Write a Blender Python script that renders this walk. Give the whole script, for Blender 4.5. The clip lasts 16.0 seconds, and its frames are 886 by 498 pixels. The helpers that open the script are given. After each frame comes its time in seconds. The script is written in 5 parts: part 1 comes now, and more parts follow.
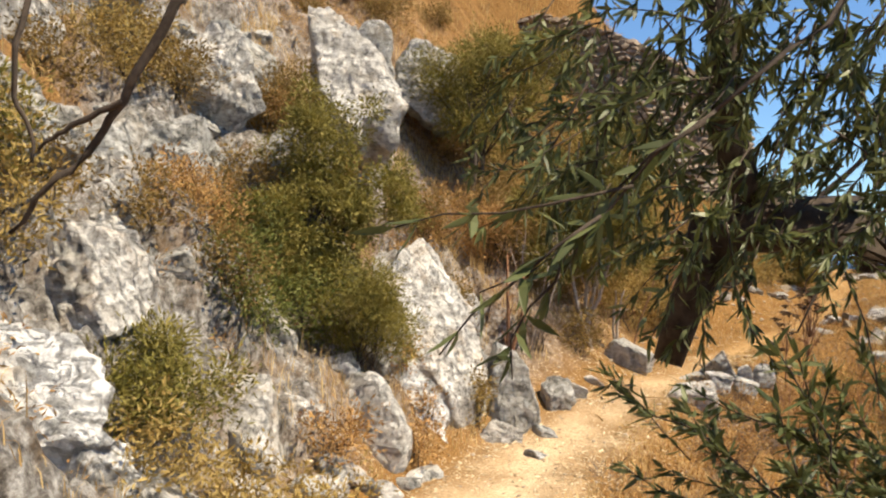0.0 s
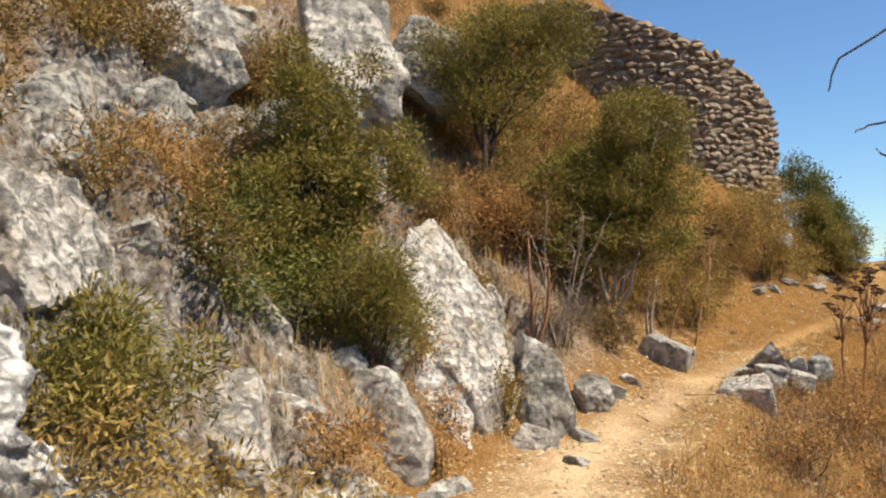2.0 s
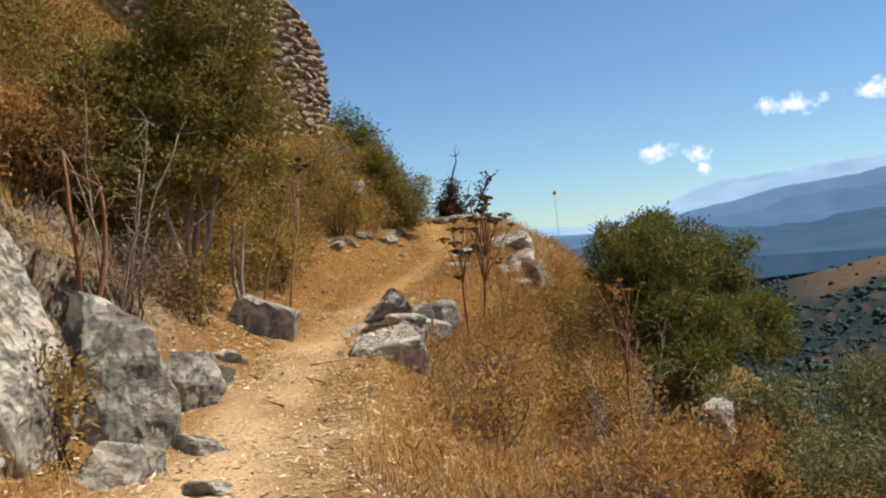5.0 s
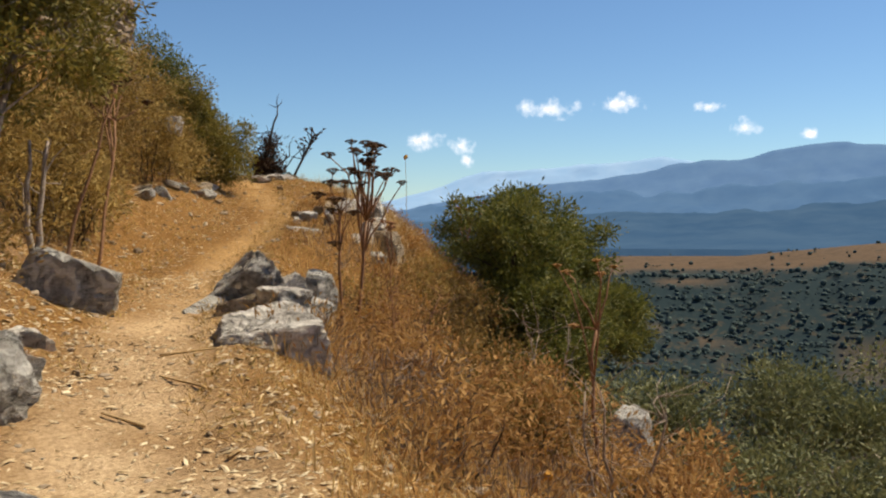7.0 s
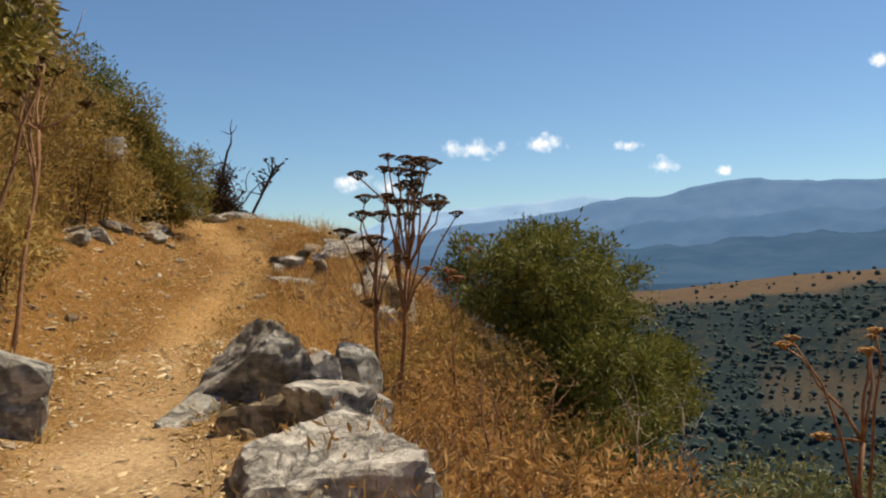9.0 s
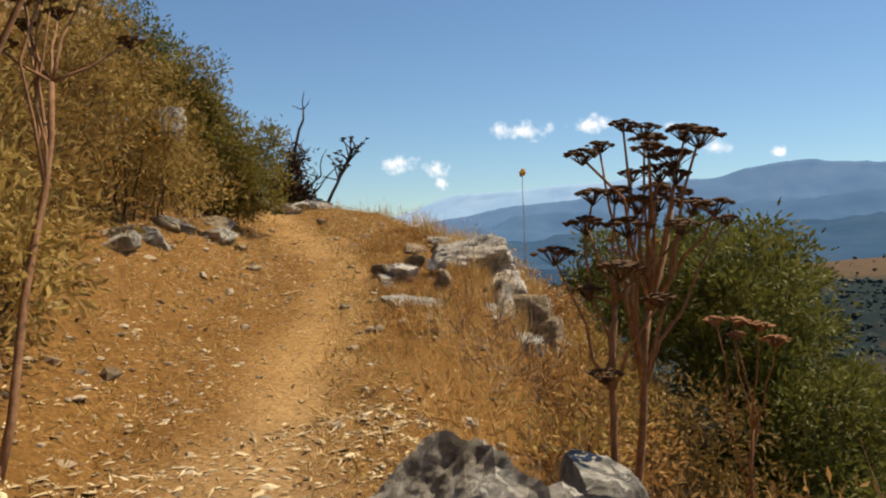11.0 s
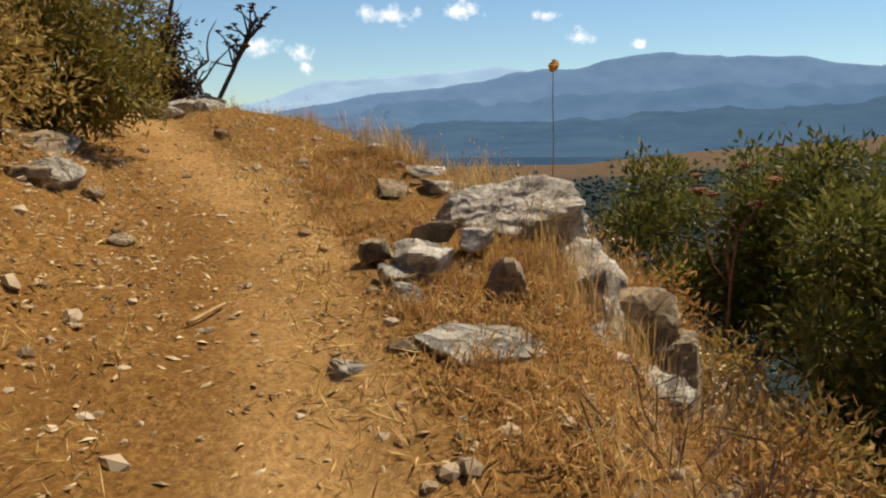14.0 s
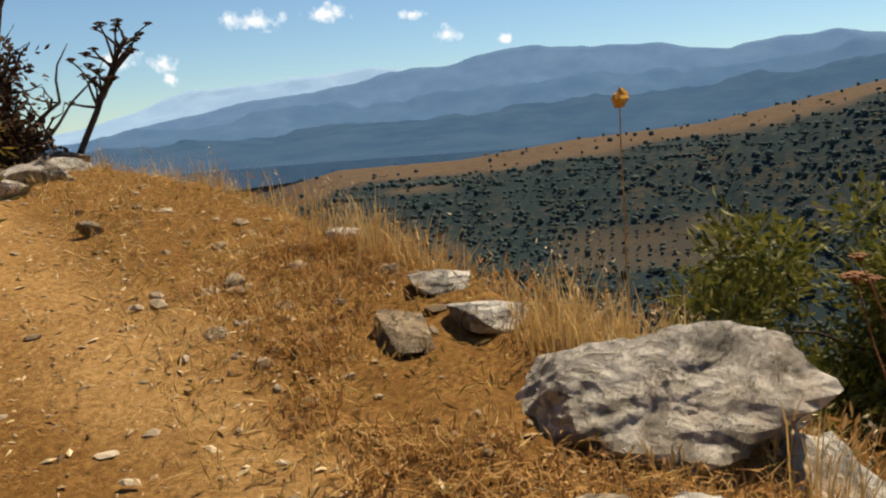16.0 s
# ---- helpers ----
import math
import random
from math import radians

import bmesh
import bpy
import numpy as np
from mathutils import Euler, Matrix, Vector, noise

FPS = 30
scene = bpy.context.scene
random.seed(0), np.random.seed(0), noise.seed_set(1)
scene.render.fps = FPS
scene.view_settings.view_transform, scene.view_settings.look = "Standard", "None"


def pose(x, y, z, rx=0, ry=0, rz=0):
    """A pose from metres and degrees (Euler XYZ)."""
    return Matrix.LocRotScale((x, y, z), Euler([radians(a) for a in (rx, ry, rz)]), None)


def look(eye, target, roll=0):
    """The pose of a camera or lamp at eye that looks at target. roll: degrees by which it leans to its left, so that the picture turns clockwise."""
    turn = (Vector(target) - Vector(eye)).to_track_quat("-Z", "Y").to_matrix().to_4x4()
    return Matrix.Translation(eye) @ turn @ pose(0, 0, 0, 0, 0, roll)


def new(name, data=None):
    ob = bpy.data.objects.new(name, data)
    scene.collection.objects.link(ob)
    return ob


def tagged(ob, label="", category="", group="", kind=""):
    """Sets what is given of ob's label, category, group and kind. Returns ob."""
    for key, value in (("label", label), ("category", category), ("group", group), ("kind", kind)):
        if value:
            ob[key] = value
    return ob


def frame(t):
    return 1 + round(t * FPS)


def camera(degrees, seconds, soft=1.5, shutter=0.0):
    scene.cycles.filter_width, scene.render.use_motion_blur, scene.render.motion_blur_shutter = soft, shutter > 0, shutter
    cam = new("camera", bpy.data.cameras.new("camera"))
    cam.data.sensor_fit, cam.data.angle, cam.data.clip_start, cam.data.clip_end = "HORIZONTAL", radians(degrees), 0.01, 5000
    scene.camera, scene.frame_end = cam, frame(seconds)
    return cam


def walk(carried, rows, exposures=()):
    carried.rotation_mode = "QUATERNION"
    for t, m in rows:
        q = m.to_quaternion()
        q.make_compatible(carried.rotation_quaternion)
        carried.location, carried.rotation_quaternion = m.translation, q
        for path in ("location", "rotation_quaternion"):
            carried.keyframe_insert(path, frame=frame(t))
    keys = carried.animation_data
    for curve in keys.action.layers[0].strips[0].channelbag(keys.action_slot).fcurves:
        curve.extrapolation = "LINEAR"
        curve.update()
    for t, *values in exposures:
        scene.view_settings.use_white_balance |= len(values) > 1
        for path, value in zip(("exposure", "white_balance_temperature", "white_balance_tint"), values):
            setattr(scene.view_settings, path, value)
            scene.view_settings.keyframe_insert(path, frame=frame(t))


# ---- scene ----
cam = camera(55.6, 16.0, soft=2.1)
METRES, EYE, TILT, LEAN, TURN = 24.0, 1.5, -0.5, -2.0, 0.0
ROWS = [
    (0.0, 0.0, 0.0, 0.0, 0.0, 0.0, -0.0),
    (0.5, -0.0061, 0.0236, -0.0093, 3.42, 0.41, 1.77),
    (1.0, -0.0103, 0.0422, -0.0143, 6.38, 1.01, 2.2),
    (1.5, -0.0114, 0.057, -0.0216, 5.57, 0.78, 2.03),
    (2.0, -0.0098, 0.075, -0.0272, -0.02, 1.81, 2.15),
    (2.5, -0.0059, 0.1017, -0.0335, -9.15, 2.38, 1.79),
    (3.0, -0.0091, 0.1307, -0.0413, -18.03, 1.78, 1.52),
    (3.5, -0.0166, 0.1634, -0.0478, -23.18, 1.41, 3.01),
    (6.0, -0.0146, 0.3335, -0.0667, -42.66, -4.53, 5.81),
    (6.5, -0.0038, 0.3666, -0.0686, -47.75, -6.02, 3.76),
    (7.0, 0.0034, 0.3989, -0.0665, -49.36, -3.23, 1.83),
    (7.5, 0.0189, 0.4301, -0.0678, -52.73, -2.26, 3.01),
    (8.0, 0.0338, 0.4629, -0.0676, -55.34, -2.59, 3.87),
    (8.5, 0.0512, 0.4941, -0.0673, -57.1, -1.65, 3.32),
    (9.0, 0.0677, 0.5256, -0.0649, -54.28, -0.69, 2.91),
    (9.5, 0.0829, 0.5497, -0.0628, -52.08, -1.74, 3.24),
    (10.0, 0.1027, 0.5795, -0.0596, -49.9, -0.68, 3.82),
    (12.5, 0.1902, 0.7103, -0.0471, -53.99, -4.07, 1.64),
    (13.0, 0.2121, 0.7354, -0.045, -54.29, -3.77, 3.01),
    (13.5, 0.2309, 0.7584, -0.0409, -56.01, -5.43, 2.89),
    (14.0, 0.2503, 0.7811, -0.0396, -60.09, -9.72, 1.87),
    (14.5, 0.2727, 0.8074, -0.0357, -61.65, -10.64, 1.37),
    (15.0, 0.2911, 0.8279, -0.0304, -67.62, -11.38, 1.34),
    (15.5, 0.317, 0.8483, -0.0259, -64.44, -8.81, 4.22),
    (16.0, 0.3402, 0.867, -0.023, -68.59, -10.2, 5.15),
]
walk(cam, [(t, pose(0, 0, EYE, TILT, LEAN, TURN) @ pose(METRES * x, METRES * y, METRES * z, 90 + pitch, roll, yaw)) for t, x, y, z, yaw, pitch, roll in ROWS],
     [(0.0, 0.88, 6500, 10), (1.5, 0.75, 6450, 10), (3.5, 0.52, 6500, 10), (7.0, 0.33, 6750, 10), (9.5, 0.27, 7000, 10), (12.5, 0.36, 7150, 10), (16.0, 0.34, 7350, 10)])

# ---- light ----
SUN_TO = Vector((0.9, -0.38, 1.5)).normalized()
elev = math.asin(SUN_TO.z)
world = bpy.data.worlds.new("World")
scene.world = world
world.use_nodes = True
wn = world.node_tree.nodes
sky = wn.new("ShaderNodeTexSky")
sky.sky_type = 'NISHITA'
sky.sun_disc = False
sky.sun_elevation = elev
sky.sun_rotation = math.atan2(SUN_TO.x, SUN_TO.y)
sky.altitude = 600
sky.air_density, sky.dust_density, sky.ozone_density = 1.0, 0.05, 3.0
wn["Background"].inputs["Strength"].default_value = 0.08
clear = wn.new("ShaderNodeMix")
clear.data_type, clear.blend_type = 'RGBA', 'MULTIPLY'
clear.inputs[0].default_value = 1.0
clear.inputs[7].default_value = (0.82, 1.0, 1.13, 1)
world.node_tree.links.new(sky.outputs[0], clear.inputs[6])
world.node_tree.links.new(clear.outputs[2], wn["Background"].inputs["Color"])
sun_data = bpy.data.lights.new("sun", 'SUN')
sun_data.energy, sun_data.angle, sun_data.color = 4.7, radians(0.55), (1.0, 0.87, 0.66)
sun = new("sun", sun_data)
sun.matrix_basis = look(SUN_TO * 50, (0, 0, 0))

# ---- helpers of this scene ----
rng = np.random.default_rng(7)


def hash2(ix, iy, seed):
    h = (ix.astype(np.int64) * 374761393 + iy.astype(np.int64) * 668265263 + seed * 1442695041) & 0xFFFFFFFF
    h = ((h ^ (h >> 13)) * 1274126177) & 0xFFFFFFFF
    return ((h ^ (h >> 16)) & 0xFFFF) / 65535.0


def vnoise(x, y, seed=0):
    x, y = np.asarray(x, float), np.asarray(y, float)
    ix, iy = np.floor(x), np.floor(y)
    fx, fy = x - ix, y - iy
    fx, fy = fx * fx * (3 - 2 * fx), fy * fy * (3 - 2 * fy)
    a, b = hash2(ix, iy, seed), hash2(ix + 1, iy, seed)
    c, d = hash2(ix, iy + 1, seed), hash2(ix + 1, iy + 1, seed)
    return (a * (1 - fx) + b * fx) * (1 - fy) + (c * (1 - fx) + d * fx) * fy - 0.5


def fbm(x, y, octaves=4, seed=0):
    v, amp = 0, 1.0
    for k in range(octaves):
        v = v + amp * vnoise(x * 2 ** k, y * 2 ** k, seed + k)
        amp *= 0.5
    return v


def blocks(x, y, size, seed):
    """Broken rock: flat-topped tilted blocks of about that size, in units of the block's height."""
    u, v = x / size, y / size
    iu, iv = np.floor(u), np.floor(v)
    best, out = np.full(len(x), 9.0), np.zeros(len(x))
    for a in (-1, 0, 1):
        for b in (-1, 0, 1):
            cu, cv = iu + a, iv + b
            du, dv = u - cu - hash2(cu, cv, seed), v - cv - hash2(cu, cv, seed + 1)
            q = du * du + dv * dv
            val = hash2(cu, cv, seed + 2) - 0.5 + du * (hash2(cu, cv, seed + 3) - 0.5) + dv * (hash2(cu, cv, seed + 4) - 0.5)
            out = np.where(q < best, val, out)
            best = np.minimum(best, q)
    return out


def smooth(a, b, v):
    q = np.clip((v - a) / (b - a), 0, 1)
    return q * q * (3 - 2 * q)


def mesh_from(name, verts, faces, mats, index=None, shade=False):
    me = bpy.data.meshes.new(name)
    if hasattr(faces, "shape") and hasattr(verts, "shape"):
        n, k = faces.shape
        me.vertices.add(len(verts))
        me.vertices.foreach_set("co", np.ascontiguousarray(verts, dtype=np.float32).ravel())
        me.loops.add(n * k)
        me.loops.foreach_set("vertex_index", np.ascontiguousarray(faces, dtype=np.int32).ravel())
        me.polygons.add(n)
        me.polygons.foreach_set("loop_start", np.arange(0, n * k, k, dtype=np.int32))
        me.update(calc_edges=True)
    else:
        me.from_pydata(verts.tolist() if hasattr(verts, "tolist") else verts, [], faces.tolist() if hasattr(faces, "tolist") else faces)
    for m in mats:
        me.materials.append(m)
    if index is not None:
        me.polygons.foreach_set("material_index", np.asarray(index, dtype=np.int32))
    me.polygons.foreach_set("use_smooth", np.full(len(me.polygons), shade, dtype=bool))
    me.update()
    return me


def part(name, me, parent, label=""):
    ob = new(name, me)
    ob.parent = parent
    return tagged(ob, label=label)


def thing(name, at, label, category, group="", kind=""):
    ob = new(name)
    ob.empty_display_size = 0.1
    ob.matrix_basis = Matrix.Translation(at)
    return tagged(ob, label, category, group, kind)


# ---- materials ----
def material(name, rough=0.9):
    m = bpy.data.materials.new(name)
    m.use_nodes = True
    nt = m.node_tree
    b = nt.nodes["Principled BSDF"]
    b.inputs["Roughness"].default_value = rough
    b.inputs["Specular IOR Level"].default_value = 0.25
    return m, nt, b


def node(nt, kind, **sets):
    n = nt.nodes.new(kind)
    for k, v in sets.items():
        n.inputs[k.replace("_", " ")].default_value = v
    return n


def noise_tex(nt, scale, detail=5.0, rough=0.6, coord=None, dist=0.0):
    n = node(nt, "ShaderNodeTexNoise", Scale=scale, Detail=detail, Roughness=rough, Distortion=dist)
    if coord is not None:
        nt.links.new(coord, n.inputs["Vector"])
    return n.outputs["Fac"]


def ramp(nt, fac, stops):
    r = nt.nodes.new("ShaderNodeValToRGB")
    el = r.color_ramp.elements
    while len(el) < len(stops):
        el.new(0.5)
    for e, (p, c) in zip(el, stops):
        e.position, e.color = p, (*c, 1) if len(c) == 3 else c
    nt.links.new(fac, r.inputs[0])
    return r.outputs[0]


def mix(nt, fac, a, b, blend='MIX'):
    n = nt.nodes.new("ShaderNodeMix")
    n.data_type, n.blend_type = 'RGBA', blend
    for s, v in ((n.inputs[0], fac), (n.inputs[6], a), (n.inputs[7], b)):
        if isinstance(v, (int, float)):
            s.default_value = v
        elif isinstance(v, tuple):
            s.default_value = (*v, 1)
        else:
            nt.links.new(v, s)
    return n.outputs[2]


def bump(nt, b, height, strength=0.5, distance=0.02):
    n = node(nt, "ShaderNodeBump", Strength=strength, Distance=distance)
    nt.links.new(height, n.inputs["Height"])
    nt.links.new(n.outputs[0], b.inputs["Normal"])


def position(nt):
    return nt.nodes.new("ShaderNodeNewGeometry").outputs["Position"]


def make_rock(name, dark, light, stain, moss=0.35):
    m, nt, b = material(name, 0.9)
    p = position(nt)
    big = noise_tex(nt, 1.6, 6, 0.65, p)
    fine = noise_tex(nt, 14.0, 8, 0.7, p)
    strata = node(nt, "ShaderNodeTexNoise", Scale=1.0, Detail=8.0, Roughness=0.72)
    stretch = nt.nodes.new("ShaderNodeMapping")
    stretch.inputs["Rotation"].default_value = (0.5, 0.35, 0.0)
    stretch.inputs["Scale"].default_value = (2.2, 2.2, 11.0)
    nt.links.new(p, stretch.inputs["Vector"])
    nt.links.new(stretch.outputs[0], strata.inputs["Vector"])
    both = nt.nodes.new("ShaderNodeMath")
    both.operation = 'MULTIPLY_ADD'
    both.inputs[1].default_value = 0.5
    halved = nt.nodes.new("ShaderNodeMath")
    halved.operation = 'MULTIPLY'
    halved.inputs[1].default_value = 0.5
    nt.links.new(strata.outputs["Fac"], halved.inputs[0])
    nt.links.new(fine, both.inputs[0])
    nt.links.new(halved.outputs[0], both.inputs[2])
    fine = both.outputs[0]
    c = ramp(nt, fine, [(0.36, dark), (0.5, tuple((a + q) / 2 for a, q in zip(dark, light))), (0.63, light)])
    c = mix(nt, ramp(nt, big, [(0.52, (0, 0, 0)), (0.66, (moss, moss, moss))]), c, stain)
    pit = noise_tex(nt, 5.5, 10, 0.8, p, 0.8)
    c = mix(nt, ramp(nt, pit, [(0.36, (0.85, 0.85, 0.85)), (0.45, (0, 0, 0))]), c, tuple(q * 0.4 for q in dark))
    nt.links.new(c, b.inputs["Base Color"])
    h = nt.nodes.new("ShaderNodeMath")
    h.operation = 'ADD'
    nt.links.new(fine, h.inputs[0])
    nt.links.new(ramp(nt, pit, [(0.3, (0, 0, 0)), (0.5, (0.8, 0.8, 0.8))]), h.inputs[1])
    bump(nt, b, h.outputs[0], 1.0, 0.06)
    return m


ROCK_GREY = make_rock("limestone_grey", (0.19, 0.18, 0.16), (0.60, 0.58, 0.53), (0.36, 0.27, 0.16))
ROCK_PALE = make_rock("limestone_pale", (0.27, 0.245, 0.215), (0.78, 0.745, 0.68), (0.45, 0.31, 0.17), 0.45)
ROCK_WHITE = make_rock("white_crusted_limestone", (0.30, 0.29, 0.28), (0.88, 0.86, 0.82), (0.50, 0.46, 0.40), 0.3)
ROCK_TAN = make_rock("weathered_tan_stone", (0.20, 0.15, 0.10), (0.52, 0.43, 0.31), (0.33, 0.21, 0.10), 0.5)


def make_ground():
    m, nt, b = material("hillside_ground", 0.95)
    b.inputs["Specular IOR Level"].default_value = 0.06
    p = position(nt)
    fine = noise_tex(nt, 30.0, 8, 0.75, p)
    mid = noise_tex(nt, 3.2, 6, 0.65, p)
    big = noise_tex(nt, 0.5, 4, 0.6, p)
    soil = ramp(nt, fine, [(0.30, (0.055, 0.028, 0.010)), (0.48, (0.20, 0.104, 0.033)), (0.68, (0.43, 0.245, 0.085))])
    soil = mix(nt, ramp(nt, mid, [(0.4, (0, 0, 0)), (0.62, (0.65, 0.65, 0.65))]), soil, (0.20, 0.10, 0.03))
    path = ramp(nt, fine, [(0.25, (0.27, 0.18, 0.095)), (0.5, (0.62, 0.455, 0.275)), (0.75, (0.80, 0.645, 0.44))])
    ochre = ramp(nt, fine, [(0.25, (0.22, 0.125, 0.048)), (0.5, (0.54, 0.335, 0.14)), (0.75, (0.74, 0.51, 0.25))])
    sep = nt.nodes.new("ShaderNodeSeparateXYZ")
    nt.links.new(p, sep.inputs[0])
    turn = node(nt, "ShaderNodeMapRange")
    turn.inputs["From Min"].default_value, turn.inputs["From Max"].default_value = 16.0, 20.0
    nt.links.new(sep.outputs["Y"], turn.inputs["Value"])
    path = mix(nt, turn.outputs["Result"], path, ochre)
    apath = nt.nodes.new("ShaderNodeAttribute")
    apath.attribute_name = "trodden"
    c = mix(nt, apath.outputs["Fac"], soil, path)
    arock = nt.nodes.new("ShaderNodeAttribute")
    arock.attribute_name = "bedrock"
    rock = ramp(nt, noise_tex(nt, 7.0, 9, 0.75, p), [(0.36, (0.065, 0.056, 0.047)), (0.50, (0.29, 0.262, 0.23)), (0.66, (0.70, 0.67, 0.62))])
    rock = mix(nt, ramp(nt, noise_tex(nt, 1.1, 6, 0.7, p), [(0.52, (0, 0, 0)), (0.64, (0.6, 0.6, 0.6))]), rock, (0.30, 0.19, 0.10))
    c = mix(nt, arock.outputs["Fac"], c, rock)
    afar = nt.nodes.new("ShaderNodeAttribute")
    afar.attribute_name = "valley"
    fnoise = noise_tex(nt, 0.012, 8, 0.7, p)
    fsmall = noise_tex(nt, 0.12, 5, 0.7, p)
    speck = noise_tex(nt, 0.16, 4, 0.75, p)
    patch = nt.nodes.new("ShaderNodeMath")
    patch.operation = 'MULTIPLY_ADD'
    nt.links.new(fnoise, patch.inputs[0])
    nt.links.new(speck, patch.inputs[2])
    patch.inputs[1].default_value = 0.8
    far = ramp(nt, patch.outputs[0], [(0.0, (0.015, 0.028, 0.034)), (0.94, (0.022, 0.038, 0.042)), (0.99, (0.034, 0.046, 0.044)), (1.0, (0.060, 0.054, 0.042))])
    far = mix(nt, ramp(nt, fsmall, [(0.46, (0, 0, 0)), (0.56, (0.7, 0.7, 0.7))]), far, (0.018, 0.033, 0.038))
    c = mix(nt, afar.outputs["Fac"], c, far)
    aplat = nt.nodes.new("ShaderNodeAttribute")
    aplat.attribute_name = "terrace"
    c = mix(nt, aplat.outputs["Fac"], c, ramp(nt, fsmall, [(0.3, (0.085, 0.060, 0.038)), (0.58, (0.135, 0.092, 0.058)), (0.72, (0.04, 0.042, 0.034))]))
    nt.links.new(c, b.inputs["Base Color"])
    rel = nt.nodes.new("ShaderNodeMath")
    rel.operation = 'MULTIPLY'
    nt.links.new(noise_tex(nt, 4.0, 10, 0.75, p, 0.6), rel.inputs[0])
    gain = nt.nodes.new("ShaderNodeMath")
    gain.operation = 'MULTIPLY_ADD'
    gain.inputs[1].default_value, gain.inputs[2].default_value = 9.0, 0.8
    nt.links.new(arock.outputs["Fac"], gain.inputs[0])
    nt.links.new(gain.outputs[0], rel.inputs[1])
    tot = nt.nodes.new("ShaderNodeMath")
    tot.operation = 'ADD'
    nt.links.new(rel.outputs[0], tot.inputs[0])
    nt.links.new(fine, tot.inputs[1])
    bump(nt, b, tot.outputs[0], 0.8, 0.025)
    return m


GROUND = make_ground()


def make_leaf(name, a, b_, c_, rough=0.55, trans=0.25):
    m, nt, b = material(name, rough)
    g = nt.nodes.new("ShaderNodeNewGeometry")
    col = ramp(nt, g.outputs["Random Per Island"], [(0.0, a), (0.5, b_), (1.0, c_)])
    col = mix(nt, ramp(nt, noise_tex(nt, 2.5, 3, 0.6, g.outputs["Position"]), [(0.4, (0, 0, 0)), (0.7, (0.6, 0.6, 0.6))]), col, c_)
    nt.links.new(col, b.inputs["Base Color"])
    t = nt.nodes.new("ShaderNodeBsdfTranslucent")
    nt.links.new(col, t.inputs["Color"])
    mx = nt.nodes.new("ShaderNodeMixShader")
    mx.inputs[0].default_value = trans
    nt.links.new(b.outputs[0], mx.inputs[1])
    nt.links.new(t.outputs[0], mx.inputs[2])
    nt.links.new(mx.outputs[0], nt.nodes["Material Output"].inputs["Surface"])
    return m


LEAF_OLIVE = make_leaf("olive_green_needles", (0.09, 0.082, 0.016), (0.20, 0.175, 0.034), (0.33, 0.265, 0.07), 0.6, 0.28)
LEAF_DARK = make_leaf("dark_green_leaves", (0.05, 0.064, 0.013), (0.125, 0.14, 0.027), (0.23, 0.22, 0.055), 0.6, 0.3)
LEAF_GREY = make_leaf("grey_green_leaves", (0.085, 0.10, 0.045), (0.16, 0.18, 0.075), (0.28, 0.28, 0.13))
LEAF_NEAR = make_leaf("glossy_olive_leaves", (0.035, 0.045, 0.014), (0.06, 0.075, 0.022), (0.20, 0.22, 0.085), 0.4, 0.3)
DRY_GRASS = make_leaf("dry_straw", (0.42, 0.25, 0.09), (0.55, 0.36, 0.14), (0.70, 0.52, 0.24), 0.8)
DRY_RUST = make_leaf("rust_dry_scrub", (0.24, 0.12, 0.042), (0.40, 0.215, 0.072), (0.56, 0.35, 0.13), 0.8, 0.3)
SCRUB_GOLD = make_leaf("golden_half_dry_leaves", (0.20, 0.12, 0.03), (0.34, 0.23, 0.065), (0.50, 0.37, 0.13), 0.8, 0.3)
SCRUB_BROWN = make_leaf("brown_green_leaves", (0.11, 0.075, 0.02), (0.22, 0.145, 0.04), (0.34, 0.22, 0.075), 0.8, 0.3)
DRY_GREY = make_leaf("grey_dead_twigs", (0.10, 0.075, 0.06), (0.18, 0.14, 0.11), (0.27, 0.21, 0.16), 0.9, 0.05)
PEBBLE = make_leaf("pebble_stone", (0.11, 0.08, 0.05), (0.30, 0.22, 0.14), (0.52, 0.44, 0.33), 0.95, 0.0)
CHIP = make_leaf("wood_chips_and_straw", (0.22, 0.13, 0.06), (0.50, 0.36, 0.19), (0.78, 0.66, 0.44), 0.85, 0.0)

PEBBLE_CHIP = make_leaf("dark_and_pale_flakes", (0.07, 0.04, 0.02), (0.22, 0.14, 0.07), (0.62, 0.48, 0.30), 0.9, 0.0)


def make_bark(name, dark, light):
    m, nt, b = material(name, 0.9)
    f = noise_tex(nt, 22.0, 6, 0.7, position(nt))
    nt.links.new(ramp(nt, f, [(0.3, dark), (0.7, light)]), b.inputs["Base Color"])
    bump(nt, b, f, 0.6, 0.01)
    return m


BARK_PALE = make_bark("pale_bark", (0.20, 0.15, 0.11), (0.48, 0.40, 0.32))
BARK_RED = make_bark("reddish_bark", (0.16, 0.07, 0.035), (0.36, 0.19, 0.10))
BARK_DARK = make_bark("dark_bark", (0.03, 0.022, 0.016), (0.10, 0.075, 0.055))
STALK = make_bark("dead_brown_stalk", (0.17, 0.08, 0.04), (0.38, 0.22, 0.125))
UMBEL = make_bark("dry_dark_umbel", (0.04, 0.022, 0.012), (0.13, 0.075, 0.04))
FLOWER = make_bark("orange_yellow_flower_head", (0.45, 0.20, 0.03), (0.75, 0.42, 0.08))

